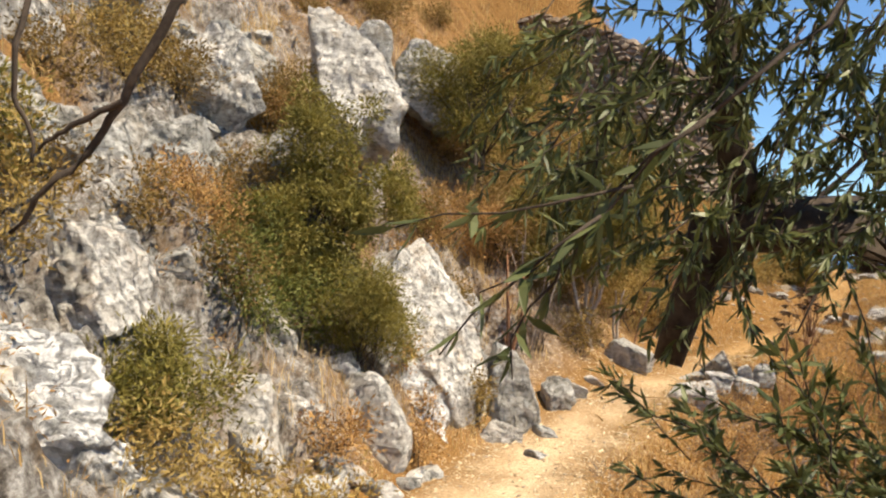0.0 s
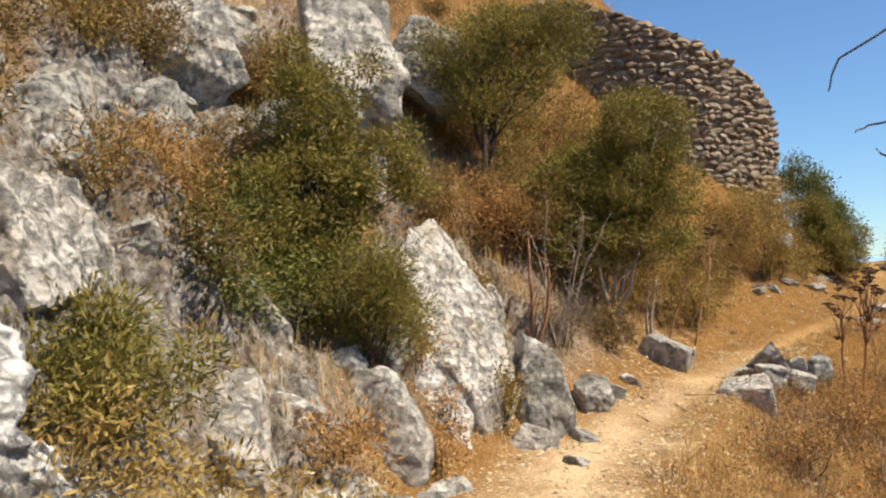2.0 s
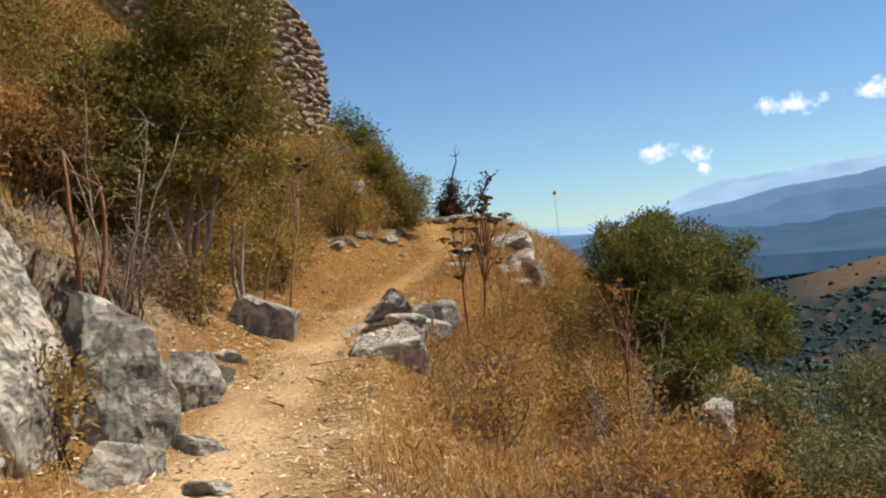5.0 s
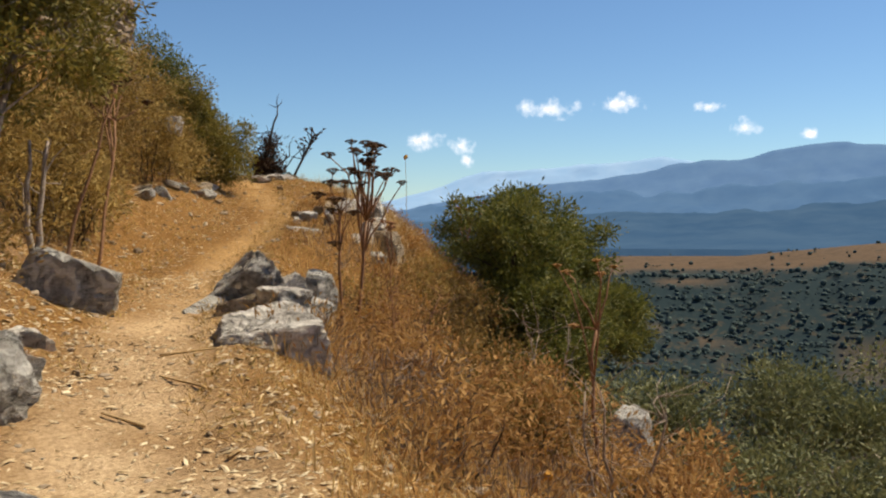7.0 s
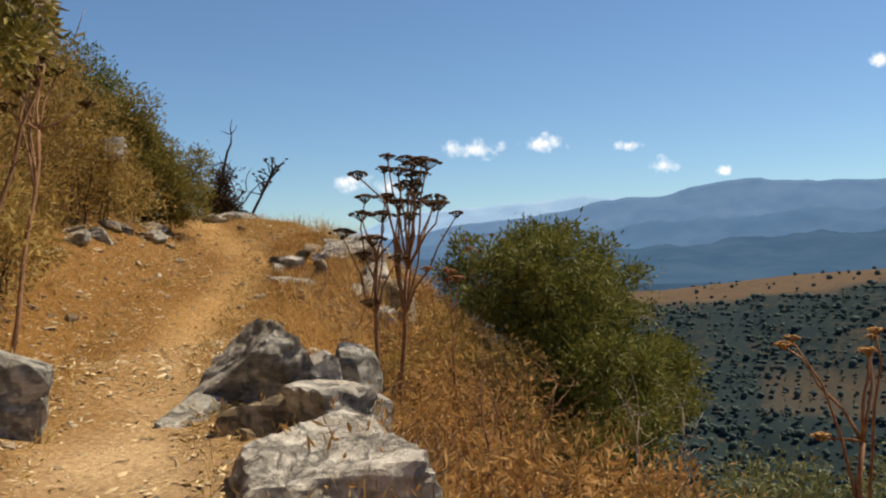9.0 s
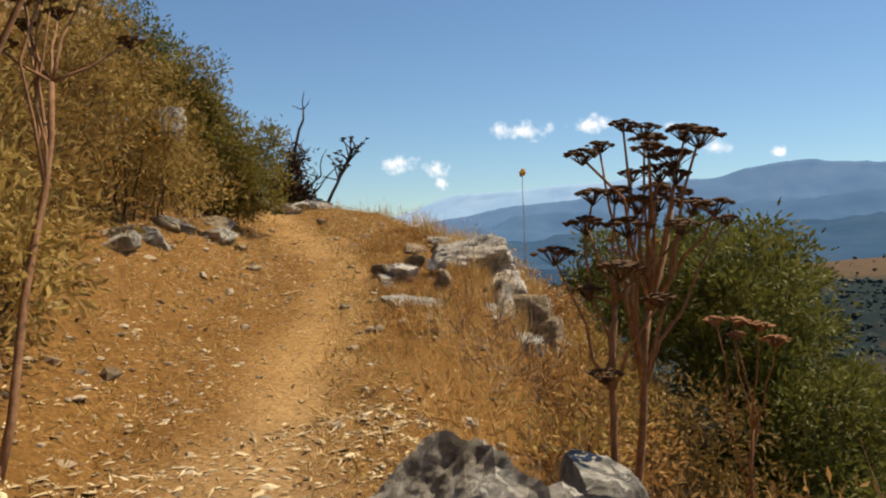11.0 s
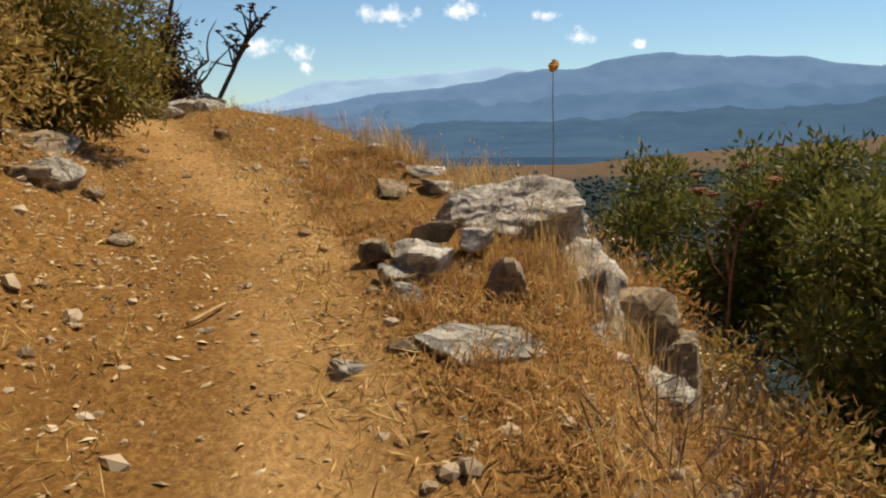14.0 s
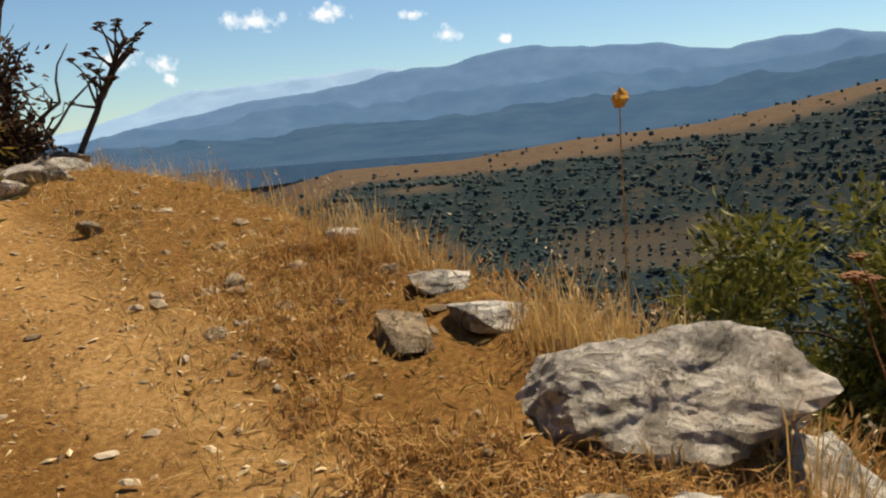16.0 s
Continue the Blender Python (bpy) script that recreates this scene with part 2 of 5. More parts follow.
# ---- the lie of the land ----
# the path: x, y and height
PATH_LINE = [(1.5, -30, 2.5), (0.6, -12, 1.4), (0.0, 0.0, -0.05), (-0.2, 1.8, -0.65), (-0.36, 3.9, -1.20), (-0.30, 8.0, -1.68), (0.87, 11.1, -1.70), (2.5, 13.9, -1.48), (4.55, 17.0, -1.12), (6.6, 19.4, -0.78), (8.25, 20.9, -0.42), (10.1, 22.8, -0.02), (11.3, 24.3, 0.33), (12.7, 26.2, 0.75), (13.6, 28.8, 1.05), (13.2, 33, 0.9), (10.0, 44, -1.0)]
# on its left: verge, first slope, second slope
LEFT_BANK = [(1.0, 0.6, 0.9), (1.0, 0.7, 1.0), (1.1, 0.9, 1.2), (1.2, 0.9, 1.2), (1.3, 0.9, 1.2), (1.0, 0.9, 1.25), (1.1, 0.9, 1.2), (1.0, 0.8, 1.15), (0.7, 0.6, 1.1), (0.75, 0.5, 1.1), (0.75, 0.55, 1.2), (0.6, 0.6, 1.4), (0.7, 0.7, 1.4), (0.9, 0.7, 1.3), (1.2, 0.7, 1.2), (1.2, 0.6, 1.1), (1.2, 0.6, 1.0)]
# on its right: verge, slope down, and how rocky the left is
RIGHT_BANK = [(1.0, 0.5, 0.5), (1.0, 0.5, 0.8), (1.0, 0.55, 0.9), (1.0, 0.55, 1.0), (1.0, 0.55, 1.0), (0.8, 0.55, 1.0), (0.9, 0.5, 1.0), (0.9, 0.5, 0.9), (0.9, 0.55, 0.3), (0.8, 0.75, 0.05), (1.4, 0.95, 0.0), (2.3, 0.9, 0.0), (1.8, 0.7, 0.0), (1.5, 0.6, 0.0), (1.2, 0.6, 0.0), (1.2, 0.6, 0.0), (1.2, 0.6, 0.0)]
STATIONS = np.hstack([PATH_LINE, LEFT_BANK, RIGHT_BANK])


def resample(table, n):
    seg = np.r_[0, np.cumsum(np.hypot(*np.diff(table[:, :2], axis=0).T))]
    s = np.linspace(0, seg[-1], n)
    cols = []
    for k in range(table.shape[1]):
        cols.append(np.interp(s, seg, table[:, k]))
    out = np.stack(cols, 1)
    ker = np.hanning(15)
    ker /= ker.sum()
    for k in range(out.shape[1]):
        out[:, k] = np.convolve(np.pad(out[:, k], 7, mode="edge"), ker, "valid")
    return out


LINE = resample(STATIONS, 320)
TAN = np.gradient(LINE[:, :2], axis=0)
TAN /= np.linalg.norm(TAN, axis=1)[:, None]


def along(x, y):
    """Nearest station of the path and the distance to its right."""
    x, y = np.atleast_1d(np.asarray(x, float)), np.atleast_1d(np.asarray(y, float))
    k = np.empty(len(x), dtype=int)
    for i in range(0, len(x), 20000):
        dx = x[i:i + 20000, None] - LINE[None, :, 0]
        dy = y[i:i + 20000, None] - LINE[None, :, 1]
        k[i:i + 20000] = np.argmin(dx * dx + dy * dy, 1)
    dx, dy = x - LINE[k, 0], y - LINE[k, 1]
    side = dx * TAN[k, 1] - dy * TAN[k, 0]
    step = np.hypot(*(LINE[1, :2] - LINE[0, :2]))
    kf = np.clip(k + (dx * TAN[k, 0] + dy * TAN[k, 1]) / step, 0, len(LINE) - 1.001)
    lo = kf.astype(int)
    fr = (kf - lo)[:, None]
    at_line = LINE[lo] * (1 - fr) + LINE[lo + 1] * fr
    return kf, np.where(side >= 0, 1, -1) * np.hypot(dx, dy), at_line


def land(x, y):
    """Height of the ground, with how trodden, rocky, far and terraced it is."""
    x, y = np.atleast_1d(np.asarray(x, float)), np.atleast_1d(np.asarray(y, float))
    k, d, q = along(x, y)
    left, right = np.maximum(-d - q[:, 3], 0), np.maximum(d - q[:, 6], 0)
    rise = q[:, 4] * np.minimum(left, 1.3) + q[:, 5] * np.maximum(left - 1.3, 0)
    rise = np.where(rise > 13, 13 + (rise - 13) * 0.1, rise)
    rise = np.minimum(rise, 22)
    fall = q[:, 7] * (right + 0.035 * right ** 2 / (1 + 0.06 * right))
    fall = np.minimum(fall, 40 + 0.2 * right)
    bed = q[:, 8] * smooth(0.1, 1.0, rise) * smooth(-0.6, -0.15, fbm(x * 0.6, y * 0.6, 4, 40))
    rough = 0.05 + 0.10 * smooth(0, 1, rise) + 0.10 * smooth(0, 2, fall) + 0.9 * q[:, 8] * smooth(0.2, 2.0, rise)
    worn = np.interp(y, [18, 20.5, 22, 23.5, 26], [0.0, 0.1, 0.38, 0.4, 0.0])
    wide = np.interp(y, [9, 13, 17, 20], [1.1, 1.5, 0.9, 0.62])
    trod = (1 - smooth(0.05, wide, np.abs(d - worn + 0.14 * np.sin(k * 0.11) + 0.3 * fbm(x * 1.1, y * 1.1, 3, 19)))) * (0.72 + 0.7 * fbm(x * 1.3, y * 1.3, 4, 9)) * np.interp(y, [15, 20], [1.0, 0.7])
    z = q[:, 2] + rise - fall - 0.05 * (1 - smooth(0.2, 0.7, np.abs(d)))
    z = z + rough * fbm(x * 0.8, y * 0.8, 5, 3) + 0.05 * fbm(x * 4, y * 4, 4, 5) * smooth(0.15, 0.7, np.abs(d)) + 0.02 * fbm(x * 3, y * 3, 3, 15)
    crag = q[:, 8] * smooth(0.25, 1.2, rise) * (np.hypot(x, y - 12) < 40)
    hit = crag > 0.01
    if hit.any():
        wx, wy = x[hit] + 0.25 * fbm(x[hit] * 1.5, y[hit] * 1.5, 3, 61), y[hit] + 0.25 * fbm(x[hit] * 1.5, y[hit] * 1.5, 3, 67)
        z[hit] += crag[hit] * (0.95 * blocks(wx, wy, 1.5, 101) + 0.45 * blocks(wx, wy, 0.62, 111) + 0.16 * blocks(wx, wy, 0.25, 121))
    r = np.hypot(x - 5, y - 15)
    az = np.degrees(np.arctan2(x - 5, y - 15))
    open_side = smooth(18, 40, az) * (1 - smooth(165, 178, az))
    top = np.interp(az, [40, 52, 61, 69, 77, 85, 96, 120, 180], [-75, -55, -31, -30, -19, -13, 12, 22, 22])
    far = np.interp(r, [0, 40, 120, 250, 400], [-20, -28, -72, -100, -92])
    climb = smooth(340, 600, r)
    far = far * (1 - climb) + (top - 8 * (1 - smooth(590, 700, r)) - 0.11 * np.clip(r - 710, 0, 900)) * climb
    far = far + (1 - climb) * 14 * fbm(x * 0.01, y * 0.01, 4, 21)
    step = np.floor(far / 5.0) * 5.0 + 5.0 * smooth(0.55, 1.0, far / 5.0 - np.floor(far / 5.0))
    far = np.where((r > 330) & (r < 600), step, far)
    far = far + smooth(700, 1500, r) * (18 * fbm(x * 0.002, y * 0.002, 4, 31) - 12)
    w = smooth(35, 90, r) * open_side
    back = smooth(60, 140, r) * (1 - open_side)
    z = z * (1 - w) + far * w
    z = z * (1 - back) + (8 + 10 * fbm(x * 0.01, y * 0.01, 3, 11)) * back
    flat = smooth(585, 615, r + 60 * fbm(x * 0.012, y * 0.012, 3, 51)) * (1 - smooth(950, 1400, r)) * smooth(54, 60, az)
    grove = smooth(405, 415, r) * (1 - smooth(468, 476, r)) * smooth(74, 75.5, az + 3 * fbm(x * 0.02, y * 0.02, 2, 53)) * (1 - smooth(86, 88, az))
    shelf = smooth(380, 420, r) * (1 - smooth(600, 640, r)) * smooth(55, 57, az) * (1 - smooth(66, 70, az)) * smooth(0.45, 0.6, far / 5.0 - np.floor(far / 5.0)) * smooth(-0.25, 0.05, fbm(x * 0.02, y * 0.02, 3, 57))
    flat = np.maximum(flat, np.maximum(0.4 * grove, 0.8 * shelf))
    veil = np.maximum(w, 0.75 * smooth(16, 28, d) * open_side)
    return z, np.clip(trod, 0, 1), bed, veil, flat


def height(x, y):
    return float(land(x, y)[0][0])


def build_ground():
    radii = np.r_[np.arange(0.05, 17, 0.1), 17 * 1.035 ** np.arange(0, 165)]
    radii = np.r_[radii[radii < 4850], 4850]
    fine = np.radians(np.linspace(-150, 135, 720, endpoint=False))
    rest = np.radians(np.linspace(135, 210, 100, endpoint=False))
    ang = np.r_[fine, rest]
    n, m = len(ang), len(radii)
    cx, cy = 5.0, 15.0
    rr, aa = np.meshgrid(radii, ang, indexing="ij")
    x, y = (cx + rr * np.sin(aa)).ravel(), (cy + rr * np.cos(aa)).ravel()
    z, trod, bed, far, flat = land(x, y)
    verts = np.c_[x, y, z]
    i, j = np.meshgrid(np.arange(m - 1), np.arange(n), indexing="ij")
    a, b = i * n + j, i * n + (j + 1) % n
    faces = np.stack([a, a + n, b + n, b], -1).reshape(-1, 4)
    me = mesh_from("ground", verts, np.flip(faces, 1), [GROUND], shade=True)
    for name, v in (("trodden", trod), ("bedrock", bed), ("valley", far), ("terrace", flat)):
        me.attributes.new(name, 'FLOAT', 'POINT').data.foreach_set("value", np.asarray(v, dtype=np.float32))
    ob = tagged(new("ground", me), "dusty ochre hillside with a trodden footpath and dry litter", "ground", kind="structure")
    return ob


build_ground()


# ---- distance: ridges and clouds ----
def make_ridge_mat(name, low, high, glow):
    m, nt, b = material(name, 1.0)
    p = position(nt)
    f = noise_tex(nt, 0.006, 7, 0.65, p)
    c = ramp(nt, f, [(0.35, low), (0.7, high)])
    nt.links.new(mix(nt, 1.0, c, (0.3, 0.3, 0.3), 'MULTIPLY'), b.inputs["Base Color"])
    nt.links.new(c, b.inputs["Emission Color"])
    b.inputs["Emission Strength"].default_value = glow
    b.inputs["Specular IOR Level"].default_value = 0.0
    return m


def ridge(name, dist, depth, profile, seed, rough, mat, label):
    """A range of hills: (azimuth, elevation of the crest) at a distance, falling towards the valley."""
    az = np.radians(np.linspace(20, 150, 520))
    prof = np.interp(np.degrees(az), [p[0] for p in profile], [p[1] for p in profile])
    rows = 26
    verts = []
    for k in range(rows):
        f = k / (rows - 1)
        r = dist - depth * (1 - f)
        jag = rough * fbm(np.degrees(az) * 0.35, np.full_like(az, f * 5.0), 6, seed)
        crest = np.tan(np.radians(prof + jag)) * dist
        h = -60 + (crest + 60) * (f ** 1.3) * (1 + 0.5 * (1 - f) * fbm(np.degrees(az) * 0.5, np.full_like(az, f * 7), 5, seed + 9))
        verts.append(np.c_[5 + r * np.sin(az), 15 + r * np.cos(az), h])
    verts.append(verts[-1] * [1.02, 1.02, 1] - [0, 0, 200])
    n = len(az)
    v = np.concatenate(verts)
    i, j = np.meshgrid(np.arange(len(verts) - 1), np.arange(n - 1), indexing="ij")
    a = i * n + j
    faces = np.stack([a, a + 1, a + n + 1, a + n], -1).reshape(-1, 4)
    return tagged(new(name, mesh_from(name, v, faces, [mat], shade=True)), label, "mountains", kind="structure")


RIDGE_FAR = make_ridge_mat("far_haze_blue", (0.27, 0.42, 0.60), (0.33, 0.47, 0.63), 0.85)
RIDGE_MID = make_ridge_mat("mountain_haze_blue", (0.098, 0.180, 0.315), (0.125, 0.215, 0.345), 0.8)
RIDGE_NEXT = make_ridge_mat("spur_haze_blue", (0.076, 0.150, 0.265), (0.098, 0.178, 0.29), 0.8)
RIDGE_LOW = make_ridge_mat("foothill_haze_blue", (0.044, 0.095, 0.170), (0.066, 0.122, 0.195), 0.78)
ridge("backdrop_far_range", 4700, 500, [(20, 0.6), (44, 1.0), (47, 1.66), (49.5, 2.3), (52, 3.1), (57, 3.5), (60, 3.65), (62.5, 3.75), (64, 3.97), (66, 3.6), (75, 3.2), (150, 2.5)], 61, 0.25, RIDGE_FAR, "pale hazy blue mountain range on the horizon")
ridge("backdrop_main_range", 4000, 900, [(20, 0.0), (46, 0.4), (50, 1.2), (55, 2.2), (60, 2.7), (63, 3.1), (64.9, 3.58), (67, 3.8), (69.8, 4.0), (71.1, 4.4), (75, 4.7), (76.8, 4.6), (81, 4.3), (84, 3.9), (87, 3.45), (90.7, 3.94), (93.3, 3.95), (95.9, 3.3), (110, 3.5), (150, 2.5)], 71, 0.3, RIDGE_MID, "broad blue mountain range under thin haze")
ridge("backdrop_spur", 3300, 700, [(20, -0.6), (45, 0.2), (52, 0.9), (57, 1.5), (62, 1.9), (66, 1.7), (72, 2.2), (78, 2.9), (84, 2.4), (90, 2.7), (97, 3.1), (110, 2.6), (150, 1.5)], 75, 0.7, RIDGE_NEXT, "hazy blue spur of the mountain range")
ridge("backdrop_foothills", 2600, 900, [(20, -0.8), (45, -0.4), (55, 0.0), (60, 0.4), (68, 0.6), (77, 1.1), (85, 1.3), (95, 2.0), (110, 1.8), (150, 1.0)], 81, 0.6, RIDGE_LOW, "wooded foothills tinted dark blue by painted haze")

# ---- rocks ----
def rock_mesh(name, size, seed, mat, planes=12, sub=4, rough=0.05, cuts=(), boxy=0.0):
    """An angular stone: a ball cut by random planes (or by six jittered sides, boxy), then weathered."""
    g = np.random.default_rng(seed)
    bm = bmesh.new()
    bmesh.ops.create_icosphere(bm, subdivisions=sub, radius=1.0)
    v = np.array([p.co[:] for p in bm.verts])
    f = np.array([[p.index for p in q.verts] for q in bm.faces])
    bm.free()
    v /= np.linalg.norm(v, axis=1)[:, None]
    n = g.normal(size=(planes, 3))
    n /= np.linalg.norm(n, axis=1)[:, None]
    h = g.uniform(0.55, 0.95, planes)
    if boxy:
        sides = np.array([(1, 0, 0), (-1, 0, 0), (0, 1, 0), (0, -1, 0), (0, 0, 1), (0, 0, -1)]) + g.normal(0, boxy, (6, 3))
        n = np.concatenate([sides / np.linalg.norm(sides, axis=1)[:, None], n[:6]])
        h = np.r_[g.uniform(0.6, 0.7, 6), g.uniform(0.8, 0.98, 6)]
    if cuts:
        n = np.concatenate([n, [Vector(q[:3]).normalized()[:] for q in cuts]])
        h = np.r_[h if boxy else np.maximum(h, 0.7), [q[3] for q in cuts]]
    dots = np.maximum(v @ n.T, 1e-3)
    r = np.minimum(1.22, (h / dots).min(1))
    o = g.uniform(0, 100)
    w = fbm(v[:, 0] * 2.5 + o, v[:, 1] * 2.5 + v[:, 2] * 3.1 + o, 5, seed % 97)
    w2 = 0.6 * fbm(v[:, 2] * 6 + o, v[:, 0] * 6 - v[:, 1] * 5 + o, 4, seed % 89) - 0.8 * np.abs(fbm(v[:, 0] * 3 + o, v[:, 2] * 4 + v[:, 1] * 2 - o, 4, seed % 83))
    strata = vnoise((v[:, 2] * r + 0.25 * v[:, 0] * r) * 9 + o, v[:, 0] * 1.2 + o, seed % 79)
    r = r * (1 + rough * 1.6 * w + rough * 0.9 * w2 - rough * 0.8 * np.maximum(strata - 0.1, 0))
    p = v * r[:, None] * (np.array(size) / 2) * (1.22 if boxy else 1.0)
    return mesh_from(name, p, f, [mat], shade=False)


def rock(at, size, seed, mat=None, turn=(0, 0, 0), label="grey weathered limestone boulder on the slope", name="boulder", group="", planes=12, sub=4, rough=0.06, cuts=(), boxy=0.0):
    ob = new(name, rock_mesh(name, size, seed, mat or ROCK_GREY, planes, sub, rough, cuts, boxy))
    ob.matrix_basis = pose(*at, *turn)
    return tagged(ob, label, "rock", group)


def on(x, y, lift=0.0):
    return (x, y, height(x, y) + lift)


# beside the path
rock((4.08, 17.86, -0.88), (1.15, 0.85, 0.84), 11, ROCK_GREY, (12, 24, -18), "large tilted grey boulder resting beside the path", boxy=0.2)
rock((1.22, 13.95, -1.08), (1.15, 1.25, 2.0), 12, ROCK_GREY, (0, 0, 10), "tall grey boulder with white lichen at the path's edge", sub=5, rough=0.08, cuts=((0.82, -0.1, 0.5, 0.6), (-0.2, -0.95, 0.2, 0.62), (-1, 0, 0.1, 0.7), (0.3, 0, 0.95, 0.75)))
rock((1.05, 13.25, -1.6), (0.75, 0.5, 0.6), 13, ROCK_PALE, (0, 10, -15), "white crusted stone at the foot of a boulder", boxy=0.25)
rock((2.1, 15.0, -1.25), (0.5, 0.6, 0.7), 14, ROCK_GREY, (10, -15, 30), "grey stone wedged between boulders", boxy=0.25)
rock((2.6, 15.75, -1.28), (0.42, 0.46, 0.46), 15, ROCK_GREY, (0, 20, 10), "grey stone wedged between boulders", boxy=0.25)
rock((3.05, 16.5, -1.22), (0.42, 0.4, 0.34), 16, ROCK_PALE, (0, 10, 10), "small pale stone beside the path", boxy=0.25)
rock((1.75, 13.6, -1.62), (0.4, 0.5, 0.34), 17, ROCK_GREY, (0, 12, 20), "grey stone lying at the path's edge", boxy=0.2)
rock((1.5, 12.6, -1.7), (0.36, 0.4, 0.24), 18, ROCK_GREY, (0, 12, 60), "grey stone lying at the path's edge", boxy=0.2)
# the heap on the outer edge
rock((5.76, 17.12, -0.92), (0.95, 1.1, 1.1), 21, ROCK_GREY, (0, 0, 0), "dark-sided slab with a white crest in a stone heap", sub=5, rough=0.07, cuts=((-0.62, 0.25, 0.72, 0.5), (-0.75, -0.6, -0.3, 0.46), (0.8, -0.2, 0.5, 0.42), (-0.35, -0.9, -0.1, 0.6)))
rock((5.4, 16.12, -1.0), (0.55, 0.5, 0.36), 23, ROCK_PALE, (8, 6, -16), "pale limestone block in a stone heap", boxy=0.2, rough=0.07)
rock((4.76, 15.64, -1.36), (1.12, 0.82, 0.82), 22, ROCK_PALE, (10, 0, -26), "broad pale limestone block in a stone heap", sub=5, boxy=0.22, rough=0.08)
rock((5.12, 16.42, -1.24), (0.24, 0.8, 0.72), 28, ROCK_TAN, (0, 22, 30), "leaning brown slab in a stone heap", boxy=0.12)
rock((6.56, 17.0, -1.02), (0.42, 0.4, 0.56), 24, ROCK_GREY, (0, 12, 20), "small upright grey stone in a heap", boxy=0.2)
rock((6.2, 17.05, -0.98), (0.28, 0.3, 0.42), 25, ROCK_PALE, (10, -12, 0), "small pale stone in a heap", boxy=0.25)
rock((6.05, 16.55, -1.14), (0.55, 0.4, 0.32), 29, ROCK_GREY, (0, 10, -20), "low grey stone behind a heap", boxy=0.2)
rock((5.22, 17.2, -1.15), (0.62, 0.42, 0.26), 26, ROCK_GREY, (5, -14, 10), "flat grey stone at the path's edge", boxy=0.2)
rock((4.5, 14.45, -1.82), (0.3, 0.26, 0.36), 27, ROCK_GREY, (5, -5, 10), "dark stone half buried in dry grass", boxy=0.2)
# outer edge ahead
rock((11.15, 21.3, -0.07), (0.86, 1.12, 0.78), 31, ROCK_PALE, (0, 0, 0), "large pitted pale limestone slab on the path's outer edge", sub=5, rough=0.09, cuts=((-0.6, -0.1, 0.78, 0.55), (-0.25, 0.1, 0.95, 0.68), (-0.95, 0, -0.3, 0.78)))
rock(on(11.62, 22.42, 0.02), (0.46, 0.28, 0.1), 32, ROCK_TAN, (8, -16, 40), "flat tan stone beside the path", boxy=0.15)
rock(on(12.0, 22.12, 0.0), (0.5, 0.34, 0.15), 33, ROCK_PALE, (0, 8, -20), "flat pale stone beside the path", boxy=0.15)
rock((9.32, 20.42, -0.42), (0.72, 0.46, 0.22), 34, ROCK_GREY, (8, 6, -35), "flat grey stone sunk in dry litter", boxy=0.18)
rock((9.92, 21.1, -0.13), (0.36, 0.32, 0.22), 35, ROCK_PALE, (0, 5, 20), "squat tan stone sunk in dry litter", boxy=0.2)
rock((10.25, 21.25, -0.02), (0.3, 0.2, 0.14), 36, ROCK_TAN, (0, 5, 70), "small tan stone sunk in dry litter", boxy=0.2)
rock((10.35, 21.0, -0.04), (0.26, 0.2, 0.13), 37, ROCK_PALE, (10, 5, 10), "small pale stone sunk in dry litter", boxy=0.2)
rock((9.9, 21.4, -0.08), (0.24, 0.2, 0.14), 38, ROCK_TAN, (0, 5, 10), "small tan stone sunk in dry litter", boxy=0.2)
rock((9.55, 20.98, -0.24), (0.2, 0.16, 0.12), 39, ROCK_GREY, (0, 5, 50), "small grey stone sunk in dry litter", boxy=0.2)
rock((10.02, 20.65, -0.25), (0.26, 0.2, 0.3), 53, ROCK_TAN, (0, 15, 40), "small brown stone standing in dry litter", boxy=0.2)
rock((8.75, 20.75, -0.4), (0.24, 0.18, 0.1), 54, ROCK_GREY, (0, 5, 50), "small grey stone sunk in dry litter", boxy=0.2)
rock((9.75, 21.15, -0.2), (0.3, 0.2, 0.14), 55, ROCK_GREY, (0, 5, -20), "small grey stone sunk in dry litter", boxy=0.2)
rock((11.0, 20.22, -0.6), (0.5, 0.5, 0.5), 41, ROCK_TAN, (0, 0, 22), "brown square-cut block on the crumbling edge", boxy=0.08)
rock((10.92, 19.98, -0.88), (0.36, 0.4, 0.62), 42, ROCK_TAN, (0, 4, 15), "brown upright block on the crumbling edge", boxy=0.1)
rock((11.1, 20.62, -0.42), (0.6, 0.5, 0.5), 40, ROCK_PALE, (0, 0, 35), "cracked white rock on the crumbling edge", rough=0.1, boxy=0.3)
rock((10.6, 20.4, -0.55), (0.5, 0.45, 0.55), 43, ROCK_PALE, (5, 8, 75), "cracked white rock on the crumbling edge", rough=0.12, boxy=0.3)
rock((10.15, 20.28, -0.68), (0.42, 0.4, 0.5), 44, ROCK_PALE, (0, 20, 15), "cracked white rock on the crumbling edge", rough=0.12, boxy=0.3)
rock((9.85, 20.1, -0.8), (0.42, 0.4, 0.5), 45, ROCK_GREY, (0, 0, 35), "cracked grey rock on the crumbling edge", rough=0.12, boxy=0.3)
rock((10.35, 19.95, -1.0), (0.5, 0.4, 0.6), 56, ROCK_GREY, (10, 0, 65), "cracked grey rock on the crumbling edge", rough=0.12, boxy=0.3)
rock((9.5, 19.8, -0.98), (0.4, 0.36, 0.36), 46, ROCK_PALE, (0, 0, 5), "pale rock low on the crumbling edge", rough=0.1, boxy=0.3)
